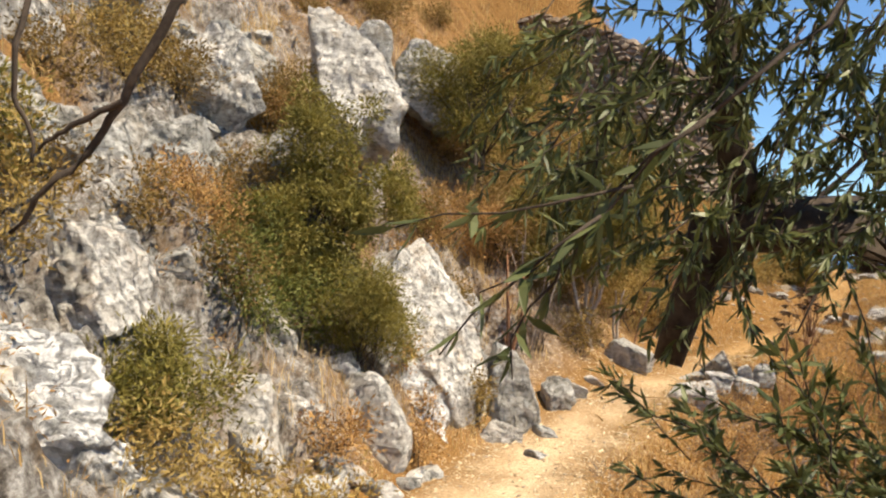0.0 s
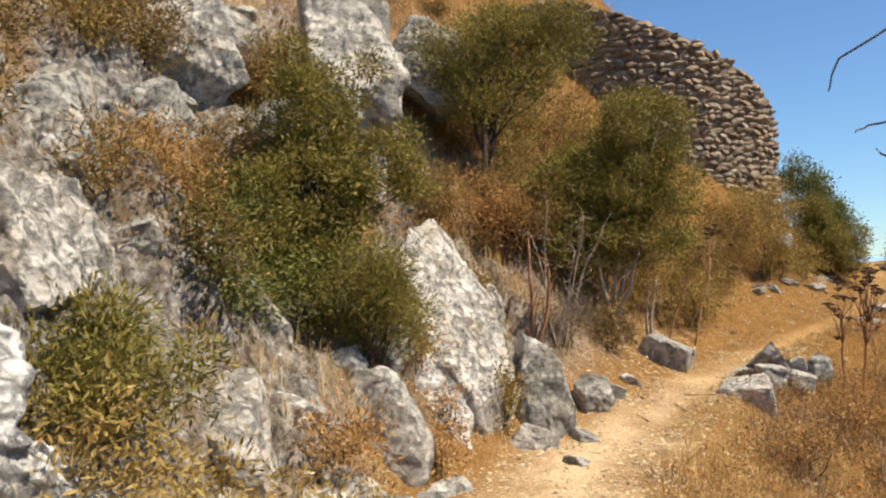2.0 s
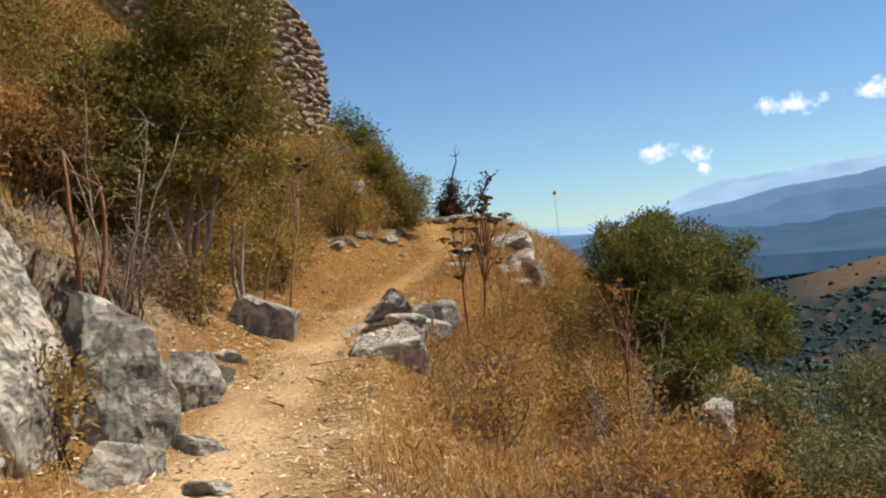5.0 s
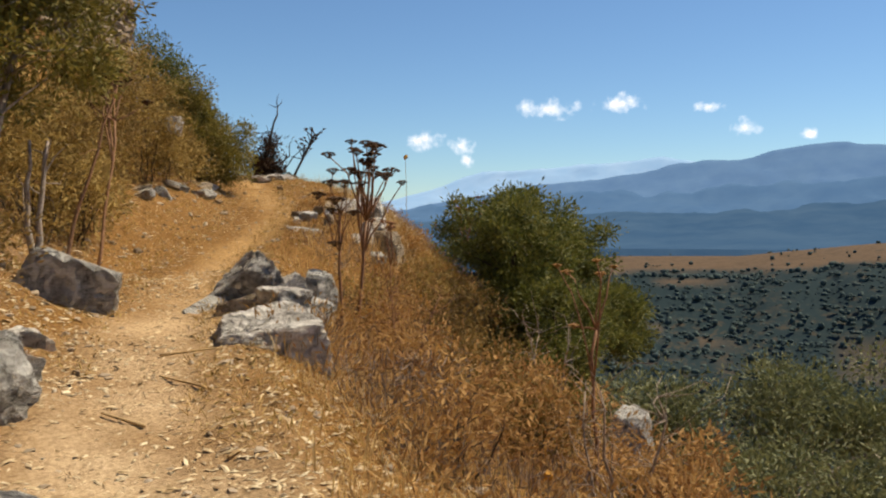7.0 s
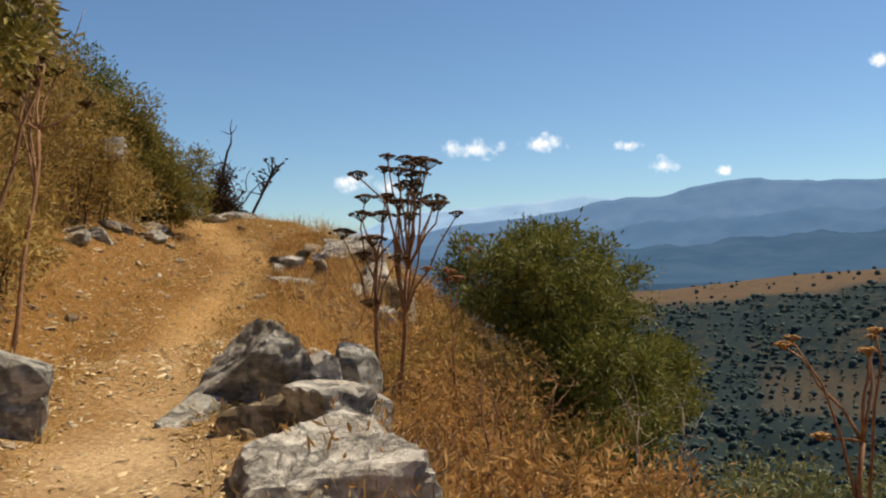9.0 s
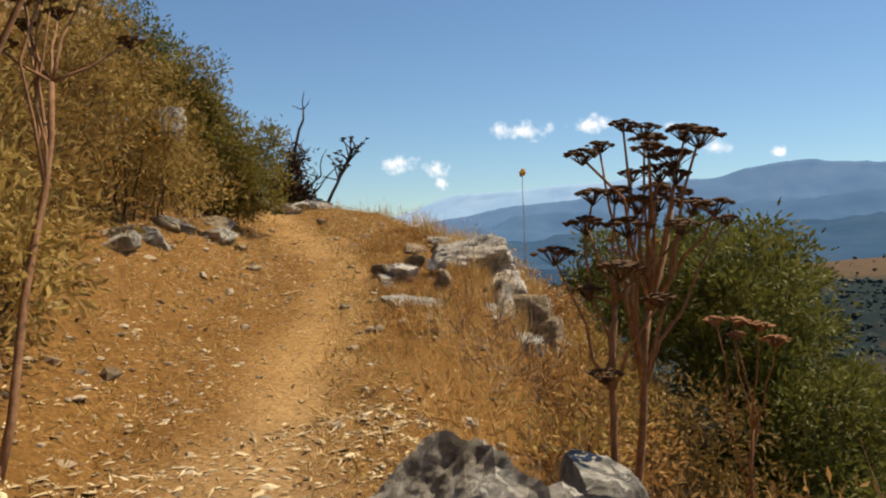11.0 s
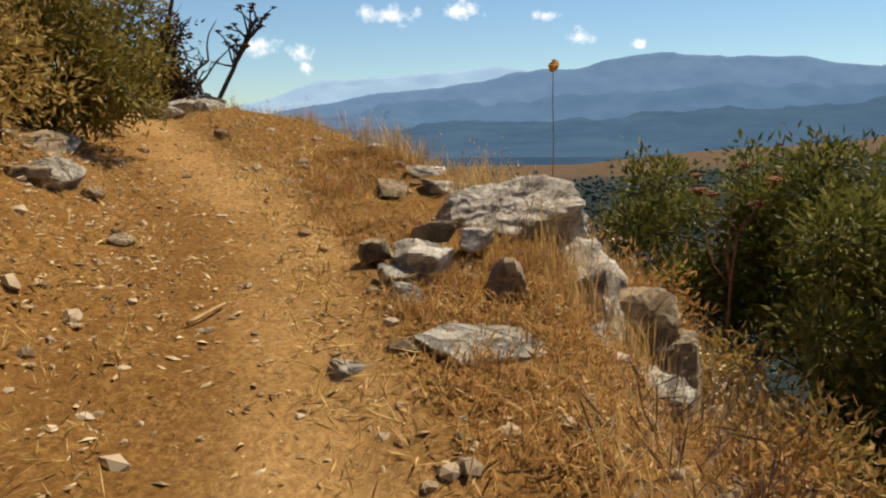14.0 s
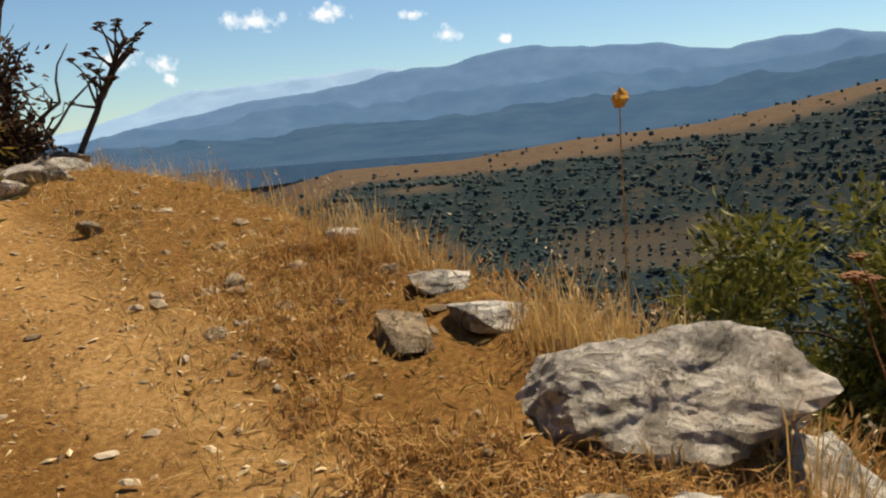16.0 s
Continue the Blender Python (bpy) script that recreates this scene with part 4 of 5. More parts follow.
dry_bush((2.4, 18.2, 3.2), (0.7, 0.6, 0.7), SCRUB_BROWN, BROWN)
dry_bush((0.9, 17.3, 2.4), (0.7, 0.6, 0.7), DRY_RUST, RUSTY)
dry_bush((9.7, 19.0, -1.3), (0.45, 0.4, 0.35), DRY_RUST, RUSTY)
dry_bush((10.4, 19.2, -1.5), (0.5, 0.45, 0.4), SCRUB_BROWN, BROWN)
dry_bush((11.1, 19.4, -1.4), (0.5, 0.45, 0.4), DRY_RUST, RUSTY)
dry_bush((8.6, 18.4, -1.3), (0.4, 0.4, 0.3), SCRUB_GOLD, GOLD)
dry_bush((11.9, 20.4, -0.9), (0.4, 0.4, 0.35), DRY_RUST, RUSTY)
dry_bush((5.2, 20.0, 1.6), (0.6, 0.6, 0.5), SCRUB_GOLD, GOLD)
dry_bush((6.4, 22.0, 2.2), (0.8, 0.7, 0.7), SCRUB_BROWN, BROWN)
dry_bush((5.6, 20.6, 2.2), (0.6, 0.6, 0.6), SCRUB_GOLD, GOLD)
dry_bush((8.1, 23.4, 1.9), (0.7, 0.6, 0.7), SCRUB_GOLD, GOLD)
dry_bush((8.8, 24.2, 2.2), (0.7, 0.7, 0.6), SCRUB_BROWN, BROWN)
dry_bush((9.0, 25.4, 2.6), (0.8, 0.7, 0.7), SCRUB_GOLD, GOLD)
dry_bush((10.3, 25.9, 2.0), (0.7, 0.6, 0.6), SCRUB_GOLD, GOLD)
dry_bush((11.2, 26.6, 1.9), (0.7, 0.6, 0.6), SCRUB_BROWN, BROWN)
dry_bush((12.0, 27.6, 1.7), (0.6, 0.5, 0.5), SCRUB_GOLD, GOLD)
dry_bush((7.0, 14.4, -1.3), (0.7, 0.6, 0.5), SCRUB_BROWN, BROWN)
dry_bush((3.9, 11.0, -1.6), (0.55, 0.5, 0.4), DRY_GREY, "tangled grey twiggy bush beside the path")
dry_bush((4.75, 13.4, -1.4), (0.5, 0.45, 0.35), DRY_RUST, RUSTY)
dry_bush((5.3, 11.9, -1.6), (0.7, 0.6, 0.5), DRY_RUST, RUSTY)
dry_bush((6.0, 12.4, -1.8), (0.7, 0.6, 0.5), DRY_RUST, RUSTY)
dry_bush((6.1, 15.1, -1.4), (0.45, 0.4, 0.35), DRY_RUST, RUSTY)
dry_bush((5.3, 14.3, -1.7), (0.45, 0.4, 0.35), DRY_GREY, "tangled grey twiggy bush beside the path")
dry_bush((8.2, 15.4, -1.9), (0.8, 0.7, 0.6), DRY_RUST, RUSTY)
dry_bush((6.6, 14.2, -2.2), (0.7, 0.7, 0.5), DRY_RUST, RUSTY)
dry_bush((8.2, 13.8, -2.7), (0.8, 0.7, 0.5), DRY_RUST, RUSTY)
dry_bush((7.2, 16.3, -1.0), (0.6, 0.5, 0.5), DRY_RUST, RUSTY)
dry_bush((9.3, 17.0, -1.5), (0.8, 0.7, 0.6), SCRUB_BROWN, BROWN)
dry_bush((10.3, 18.2, -1.6), (0.8, 0.7, 0.6), SCRUB_BROWN, BROWN)
dry_bush((9.0, 18.2, -1.2), (0.5, 0.5, 0.4), DRY_RUST, RUSTY)
dry_bush((4.2, 9.4, -1.9), (0.6, 0.6, 0.4), DRY_RUST, RUSTY)
dry_bush((3.2, 8.0, -1.9), (0.5, 0.5, 0.35), SCRUB_GOLD, GOLD)
dry_bush((-3.9, 7.15, 2.1), (0.45, 0.45, 0.5), LEAF_OLIVE, "olive-green bush hanging on the cliff")
dry_bush((-3.7, 6.9, 1.1), (0.45, 0.4, 0.45), SCRUB_GOLD, GOLD)
dry_bush((-3.55, 7.4, 1.7), (0.4, 0.4, 0.4), SCRUB_BROWN, BROWN)
dry_bush((-4.7, 12.5, 4.0), (0.7, 0.6, 0.6), SCRUB_BROWN, BROWN)
dry_bush((-3.6, 10.8, 1.9), (0.5, 0.45, 0.4), DRY_RUST, RUSTY)
dry_bush((-3.0, 10.3, 1.35), (0.45, 0.4, 0.4), DRY_RUST, RUSTY)
dry_bush((-2.2, 10.5, -0.1), (0.45, 0.45, 0.45), LEAF_DARK, "dark evergreen undergrowth standing in for shade under a cliff tree")
dry_bush((-2.65, 10.4, 0.6), (0.5, 0.45, 0.6), LEAF_DARK, "dark half-dry undergrowth standing in for shade under a cliff tree")
dry_bush((-0.2, 12.45, -0.75), (0.26, 0.24, 0.22), DRY_RUST, RUSTY)
dry_bush((0.62, 13.2, -1.1), (0.22, 0.22, 0.5), SCRUB_GOLD, "yellow dry grassy bush in a rock cleft")
dry_bush((-0.7, 15.9, 1.5), (0.45, 0.45, 0.4), DRY_RUST, RUSTY)
dry_bush((-2.4, 15.9, 3.8), (0.7, 0.6, 0.6), SCRUB_BROWN, BROWN)
dry_bush((0.3, 20.4, 4.2), (1.0, 0.9, 0.9), SCRUB_BROWN, BROWN)
dry_bush((1.2, 21.6, 4.4), (1.0, 0.9, 0.9), LEAF_OLIVE, "olive-green bush high on the slope")
dry_bush((2.4, 22.6, 4.6), (1.1, 0.9, 0.9), SCRUB_BROWN, BROWN)
dry_bush((3.6, 22.6, 4.2), (1.0, 0.9, 0.8), LEAF_OLIVE, "olive-green bush high on the slope")
dry_bush((4.6, 22.9, 3.2), (0.9, 0.8, 0.8), SCRUB_BROWN, BROWN)
dry_bush((9.4, 24.2, 1.0), (0.6, 0.5, 0.5), SCRUB_GOLD, GOLD)
dry_bush((8.6, 23.6, 0.9), (0.5, 0.45, 0.4), SCRUB_GOLD, GOLD)
dry_bush((12.0, 19.9, -1.4), (0.5, 0.4, 0.4), SCRUB_GOLD, GOLD)
dry_bush((10.5, 19.0, -1.4), (0.5, 0.4, 0.35), SCRUB_GOLD, GOLD)

dry_bush((12.66, 20.12, -2.00), (0.36, 0.34, 0.26), SCRUB_GOLD, GOLD)
dry_bush((9.99, 19.34, -1.49), (0.36, 0.34, 0.26), DRY_RUST, RUSTY)
dry_bush((12.29, 19.70, -2.27), (0.36, 0.34, 0.26), SCRUB_GOLD, GOLD)


g_bush = np.random.default_rng(88)
placed = 0
while placed < 26:
    px, py = g_bush.uniform(-5, 9), g_bush.uniform(14, 27)
    side = along(px, py)[1][0]
    if -11 < side < -4.2 and math.hypot(px - 6.3, py - 30.2) > 5.6:
        r0 = g_bush.uniform(0.5, 0.95)
        m_, l_ = [(SCRUB_GOLD, GOLD), (SCRUB_BROWN, BROWN), (DRY_RUST, RUSTY)][placed % 3]
        scrub((px, py, 0), (r0, r0 * 0.9, r0 * 0.75), m_, l_, 1200 + placed, 1500, (0.10, 0.016))
        placed += 1
placed = 0
while placed < 26:
    px, py = g_bush.uniform(2, 16), g_bush.uniform(0, 22)
    side = along(px, py)[1][0]
    if 3.0 < side < 13:
        r0 = g_bush.uniform(0.4, 0.8)
        m_, l_ = [(DRY_RUST, RUSTY), (SCRUB_BROWN, BROWN)][placed % 2]
        scrub((px, py, 0), (r0, r0 * 0.9, r0 * 0.7), m_, l_, 1300 + placed, 1300, (0.10, 0.016))
        placed += 1


# ---- ruined tower ----
def build_tower():
    root = thing("tower", (7.2, 29.6, 2.6), "ruined round tower wall of rough brown rubble stone", "ruin")
    g = np.random.default_rng(301)
    cx, cy, R = 6.3, 30.2, 4.9
    base, rows, rh = 1.6, 44, 0.165
    stones = []
    core_v, core_f = [], []
    a0, a1 = radians(-75), radians(44)
    crest = lambda a: np.interp(np.degrees(a), [-75, -50, -25, -5, 5, 15, 25, 34, 40, 44], [9.0, 9.0, 8.4, 7.75, 7.4, 7.0, 6.6, 6.2, 5.85, 5.2])
    n = 120
    for i in range(n + 1):
        a = a0 + (a1 - a0) * i / n
        dx, dy = math.sin(a), -math.cos(a)
        t = float(crest(a)) - 0.12
        for rr, zz in ((R - 0.06, base), (R - 0.06, t), (R - 1.0, t), (R - 1.0, base)):
            core_v.append((cx + dx * rr - 7.2, cy + dy * rr - 29.6, zz - 2.6))
    for i in range(n):
        for k in range(4):
            core_f.append((i * 4 + k, i * 4 + (k + 1) % 4, i * 4 + 4 + (k + 1) % 4, i * 4 + 4 + k))
    core_f += [(0, 1, 2, 3), (n * 4 + 3, n * 4 + 2, n * 4 + 1, n * 4)]
    part("core", mesh_from("core", core_v, core_f, [MORTAR]), root, "brown earth mortar and rubble core")
    shapes = [rock_mesh("stone", (1, 1, 1), 310 + k, TOWER_STONE, 14, 2, 0.06) for k in range(8)]
    rest = []
    for row in range(rows):
        z = base + row * rh + 0.0
        a = a0 + g.uniform(0, 0.05)
        while a < a1:
            w = g.uniform(0.16, 0.46)
            mid = a + w / 2 / R
            if z + rh * 0.5 < crest(mid) + g.uniform(-0.12, 0.12):
                m = Matrix.Translation((cx + math.sin(mid) * (R - 0.05) - 7.2, cy - math.cos(mid) * (R - 0.05) - 29.6, z - 2.6 + g.uniform(-.06, .06))) @ Matrix.Rotation(mid + g.uniform(-.06, .06), 4, 'Z') @ Matrix.Rotation(g.uniform(-.06, .06), 4, 'Y') @ Matrix.Diagonal((w * 1.3, g.uniform(0.24, 0.36), rh * g.uniform(1.1, 1.8), 1))
                rest.append((m, int(g.integers(0, 8)), math.degrees(mid)))
            a += w / R
    near = [q for q in rest if q[2] > 8][-300:]
    far = [q for q in rest if not any(q is p for p in near)]
    for m, k, _ in near:
        ob = part("stone", shapes[k], root)
        ob.matrix_basis = m
    vs, fs, o = [], [], 0
    for m, k, _ in far:
        me = shapes[k]
        co = np.empty(len(me.vertices) * 3)
        me.vertices.foreach_get("co", co)
        co = co.reshape(-1, 3)
        mm = np.array(m)
        vs.append(co @ mm[:3, :3].T + mm[:3, 3])
        fs.append(np.array([p.vertices[:] for p in me.polygons]) + o)
        o += len(co)
    tagged(part("masonry", mesh_from("masonry", np.concatenate(vs), np.concatenate(fs), [TOWER_STONE]), root, "coursed rubble stones"), kind="stuff")


def make_tower_stone():
    m, nt, b = material("tower_rubble", 0.95)
    p = position(nt)
    info = nt.nodes.new("ShaderNodeObjectInfo")
    g = nt.nodes.new("ShaderNodeNewGeometry")
    addn = nt.nodes.new("ShaderNodeMath")
    addn.operation = 'ADD'
    nt.links.new(info.outputs["Random"], addn.inputs[0])
    nt.links.new(g.outputs["Random Per Island"], addn.inputs[1])
    fr = nt.nodes.new("ShaderNodeMath")
    fr.operation = 'FRACT'
    nt.links.new(addn.outputs[0], fr.inputs[0])
    c = ramp(nt, fr.outputs[0], [(0, (0.16, 0.12, 0.085)), (0.4, (0.28, 0.215, 0.155)), (0.75, (0.37, 0.295, 0.215)), (1, (0.22, 0.18, 0.14))])
    f = noise_tex(nt, 12, 6, 0.7, p)
    c = mix(nt, 0.6, c, ramp(nt, f, [(0.3, (0.3, 0.3, 0.3)), (0.7, (1.5, 1.45, 1.4))]), 'MULTIPLY')
    nt.links.new(c, b.inputs["Base Color"])
    bump(nt, b, f, 0.6, 0.02)
    return m


TOWER_STONE = make_tower_stone()
MORTAR = make_bark("brown_mortar", (0.17, 0.13, 0.09), (0.36, 0.28, 0.19))
build_tower()


# ---- dead stalks, snags and flowers ----
def umbel(centre, radius, g, n=26):
    """A dry flower head: rays that spread from one point and end in small seed discs."""
    c = Vector(centre)
    out = []
    for k in range(n):
        a, f = g.uniform(0, 2 * math.pi), math.sqrt(g.uniform(0, 1))
        tip = c + Vector((math.cos(a) * f * radius, math.sin(a) * f * radius, radius * (0.55 - 0.35 * f * f)))
        s = radius * g.uniform(0.16, 0.3)
        ring = [tip + Vector((math.cos(b) * s, math.sin(b) * s, g.uniform(-.2, .2) * s)) for b in (0, 1.05, 2.1, 3.14, 4.19, 5.24)]
        low = tip - Vector((0, 0, s * 0.7))
        out.append(([p[:] for p in ring] + [low[:], (tip + Vector((0, 0, s * 0.3)))[:]],
                    [(i, (i + 1) % 6, 7) for i in range(6)] + [((i + 1) % 6, i, 6) for i in range(6)]))
        out.append(tube([c - Vector((0, 0, radius * 0.4)), tip], 0.003, 0.002, 3))
    return out


def fennel(base, stems, label, seed, heads=9, head_r=0.075, stem_r=0.016, bark=None, head_mat=None, fork_at=0.74, splay=0.08, drop=0.12):
    """A dead giant fennel: stems (x, y, z of the top) that fork into umbels."""
    g = np.random.default_rng(seed)
    root = thing("dead_fennel", base, label, "plant")
    b = Vector(base)
    for top in stems:
        t = Vector(top)
        foot_ = b + Vector((g.uniform(-.06, .06), g.uniform(-.06, .06), -0.05))
        fork = foot_.lerp(t, fork_at)
        line = bent(foot_, fork, g, 0.05, 7)
        wood = [tube(line, stem_r, stem_r * 0.7, 7)]
        ends = []
        ln = (t - foot_).length
        for k in range(heads):
            e = t + Vector((g.normal(0, splay * ln), g.normal(0, splay * ln), -abs(g.normal(0, drop * ln)) if k else 0.0))
            start = fork if k % 3 else line[5]
            if drop > 0.2:
                start = foot_.lerp(t, g.uniform(0.4, 0.97))
                e = start + Vector((g.normal(0, 0.17), g.normal(0, 0.17), abs(g.normal(0.2, 0.1))))
            wood.append(tube(bent(start, e, g, 0.10, 4), stem_r * 0.5, stem_r * 0.25, 5))
            ends.append(e)
        for k, (v, f) in enumerate(wood):
            part("stalk" if k else "stem", mesh_from("stalk", [(Vector(p) - b)[:] for p in v], f, [bark or STALK], shade=True), root)
        for e in ends:
            v, f = join(umbel(e, head_r * g.uniform(0.75, 1.25), g))
            part("flower_head", mesh_from("flower_head", [(Vector(p) - b)[:] for p in v], f, [head_mat or UMBEL]), root)
    return root


fennel(on(7.5, 17.36), [(7.65, 17.2, 0.78)], "tall dead brown fennel with dark dry flower heads", 401, 19, 0.095, 0.026, fork_at=0.62)
fennel(on(7.2, 17.3), [(7.08, 17.17, 0.42)], "dead brown fennel with dark dry flower heads", 406, 10, 0.09, 0.022)
fennel(on(4.95, 19.0), [(5.6, 19.6, 1.7)], "brown dead fennel leaning from the bank", 407, 10, 0.085, 0.022)
fennel(on(13.1, 20.1), [(13.3, 20.05, 0.25)], "reddish dead fennel before a green bush", 402, 7, 0.07, 0.016, BARK_RED, BARK_RED)
fennel(on(6.65, 13.3), [(6.9, 13.5, -0.55)], "short brown dead stalk on the dry slope", 403, 6, 0.05, 0.022, STALK, DRY_RUST)
fennel(on(7.6, 16.6), [(7.35, 16.65, -0.2)], "bare reddish dead stalk leaning over the slope", 404, 5, 0.05, 0.012, BARK_RED, BARK_RED)
fennel((14.49, 27.25, 0.92), [(15.0, 26.78, 2.12)], "dark dead umbel plant on the crest", 405, 22, 0.055, 0.034, BARK_DARK, UMBEL, 0.99, 0.2, 0.3)


def snag(base, tips, label, seed, r=0.03, twigs=60, bark=None, name="dead_shrub", curl=0.22, dead=0):
    g = np.random.default_rng(seed)
    root = thing(name, base, label, "shrub")
    b = Vector(base)
    for t in tips:
        line = bent(b - Vector((0, 0, 0.1)), t, g, 0.10, 8)
        wood = [tube(line, r, r * 0.3, 6)]
        for k in range(max(2, twigs // len(tips))):
            s = line[int(g.integers(2, 9))]
            e = s + Vector(g.normal(0, curl, 3)) + Vector((0, 0, curl * 0.4))
            wood.append(tube(bent(s, e, g, 0.2, 4), r * 0.25, r * 0.07, 4))
        v, f = join(wood)
        part("branch", mesh_from("branch", [(Vector(p) - b)[:] for p in v], f, [bark or BARK_DARK], shade=True), root)
    if dead:
        c = np.array([Vector(q).lerp(b, g.uniform(0.35, 0.85))[:] for q in tips for k in range(4)])
        v, f = leaf_cloud(c, 0.13, dead, (0.07, 0.02), g, -0.2)
        part("dead_foliage", mesh_from("dead_foliage", v - np.array(b), f, [UMBEL]), root)
    return root


snag(on(13.95, 27.7), [(14.26, 27.45, 2.8), (13.9, 27.5, 1.95), (14.3, 27.5, 1.9), (13.75, 27.8, 1.6), (14.45, 27.2, 1.5), (14.5, 27.3, 1.3), (13.7, 27.6, 1.5)], "heap of dark dead branches on the crest", 411, 0.055, 110, dead=4800)
snag(on(1.75, 16.2), [(1.6, 16.3, 2.0), (2.2, 16.1, 1.7), (1.3, 16.2, 1.4), (2.6, 16.3, 1.6), (2.0, 15.8, 1.1)], "grey bare shrub between the trees", 412, 0.018, 130, BARK_PALE)
snag(on(1.3, 15.5), [(1.2, 15.6, 1.3), (1.5, 15.4, 0.9)], "slim reddish tree trunk with bare twigs", 413, 0.05, 24, BARK_RED, "sapling")
snag(on(4.2, 18.25), [(4.75, 18.1, 1.3)], "slim leaning brown stem above the path", 414, 0.024, 10, STALK, "sapling")
snag(on(3.75, 17.9), [(3.72, 17.9, 0.6), (3.9, 17.9, 0.6)], "slim upright pale trunk beside a boulder", 415, 0.045, 8, BARK_PALE, "sapling")
snag(on(9.2, 15.6), [(9.6, 15.5, -1.6), (9.0, 15.8, -1.5), (9.5, 15.9, -1.7)], "grey bare shrub low on the dry slope", 416, 0.02, 90, BARK_PALE)
snag(on(5.6, 12.6), [(5.4, 12.6, -1.4), (5.9, 12.4, -1.5), (5.7, 12.9, -1.5)], "grey bare shrub on the dry slope", 417, 0.02, 110, BARK_PALE)
snag(on(6.6, 15.6), [(6.3, 15.6, -0.9), (6.9, 15.4, -1.0), (6.7, 15.9, -0.9)], "grey-brown bare shrub below the stone heap", 418, 0.015, 110, STALK)


def flower(base, top, label, seed, head=0.045):
    g = np.random.default_rng(seed)
    root = thing("thistle", base, label, "flower", "dry thistle flowers")
    b, t = Vector(base), Vector(top)
    v, f = tube(bent(b - Vector((0, 0, 0.05)), t, g, 0.04, 6), 0.007, 0.004, 5)
    part("stem", mesh_from("stem", [(Vector(p) - b)[:] for p in v], f, [DRY_STEM]), root)
    bm = bmesh.new()
    bmesh.ops.create_icosphere(bm, subdivisions=2, radius=head)
    for q in bm.verts:
        q.co *= 1 + 0.25 * g.uniform(-1, 1)
        q.co.z *= 1.15
    me = bpy.data.meshes.new("head")
    bm.to_mesh(me)
    bm.free()
    me.materials.append(FLOWER)
    ob = part("head", me, root, "orange-yellow globe head")
    ob.location = t - b


DRY_STEM = make_bark("dry_yellow_stem", (0.32, 0.2, 0.09), (0.55, 0.4, 0.2))
flower(on(13.0, 21.6), (13.0, 21.63, 1.12), "tall dry thistle with one orange globe head", 421)
for k, (fx, fy, fh) in enumerate([(9.8, 18.3, 0.75), (10.2, 18.5, 0.6), (10.6, 18.6, 0.6), (9.2, 18.1, 0.7), (8.9, 17.6, 0.5), (10.9, 18.9, 0.7), (8.6, 17.0, 0.6), (9.5, 17.4, 0.5), (5.2, 12.9, 0.35), (7.7, 15.9, 0.5), (8.0, 16.2, 0.6), (8.4, 16.0, 0.5)]):
    b0 = on(fx, fy)
    flower(b0, (fx + rng.uniform(-.12, .12), fy + rng.uniform(-.12, .12), b0[2] + fh), "dry thistle with a small yellow globe head", 430 + k, rng.uniform(0.02, 0.035))


# ---- grass, scrub and litter ----
def scatter(n, x0, x1, y0, y1, keep, g):
    """Places on the ground for which keep(d, rise above path, noise) is likely."""
    x, y = g.uniform(x0, x1, n), g.uniform(y0, y1, n)
    z, trod, bed, w, flat = land(x, y)
    k, d, q = along(x, y)
    ok = g.uniform(0, 1, n) < keep(d, z - q[:, 2], fbm(x * 0.9, y * 0.9, 3, 77), bed, y)
    return np.c_[x, y, z][ok], d[ok]


def blades(pos, hgt, width, g, lean=0.35):
    n = len(pos)
    a = g.uniform(0, 2 * np.pi, n)
    out = np.c_[np.cos(a), np.sin(a), np.zeros(n)]
    sd = np.c_[-np.sin(a), np.cos(a), np.zeros(n)]
    h = hgt * g.uniform(0.5, 1.3, n)[:, None]
    ln = lean * g.uniform(0.2, 1.6, n)[:, None]
    w = width * g.uniform(0.6, 1.4, n)[:, None]
    up = np.array([0, 0, 1.0])
    p0 = pos - up * 0.02
    p1 = pos + up * h * 0.55 + out * h * ln * 0.35
    p2 = pos + up * h * (1 - 0.25 * ln) + out * h * ln
    v = np.stack([p0 - sd * w, p0 + sd * w, p1 + sd * w * 0.8, p1 - sd * w * 0.8, p2], 1).reshape(-1, 3)
    o = (np.arange(n) * 5)[:, None]
    f = [tuple(q) for q in (o + [0, 1, 2, 3]).tolist()] + [tuple(q) for q in (o + [3, 2, 4]).tolist()]
    return v, f


def stuff(name, v, f, mat, label, category):
    return tagged(new(name, mesh_from(name, v, f, [mat])), label, category, kind="stuff")


def tufts(centres, per, spread, g):
    p = np.repeat(centres, per, 0)
    p[:, :2] += g.normal(0, spread, (len(p), 2))
    p[:, 2] = land(p[:, 0], p[:, 1])[0]
    return p


g = np.random.default_rng(501)
# long straw on the bank under the tower and among the cliff rocks
c, _ = scatter(9000, -8, 13, 3, 33, lambda d, r, nz, bed, y: np.where(d < -0.6, np.where(y > 15, smooth(0.5, 1.3, r) * 0.75, smooth(0.4, 1.0, r) * 0.22 * (1 - 0.5 * bed)) * (nz > -0.28), 0), g)
v, f = blades(tufts(c, 14, 0.13, g), 0.34, 0.0045, g)
stuff("bank_grass", v, f, DRY_GRASS, "tall dry straw grass covering the bank", "grass")
c, _ = scatter(3800, -8, 13, 3, 33, lambda d, r, nz, bed, y: np.where(d < -0.7, np.where(y > 15, smooth(0.8, 1.6, r) * 0.6, smooth(0.3, 0.9, r) * 0.25) * (nz < 0.1), 0), g)
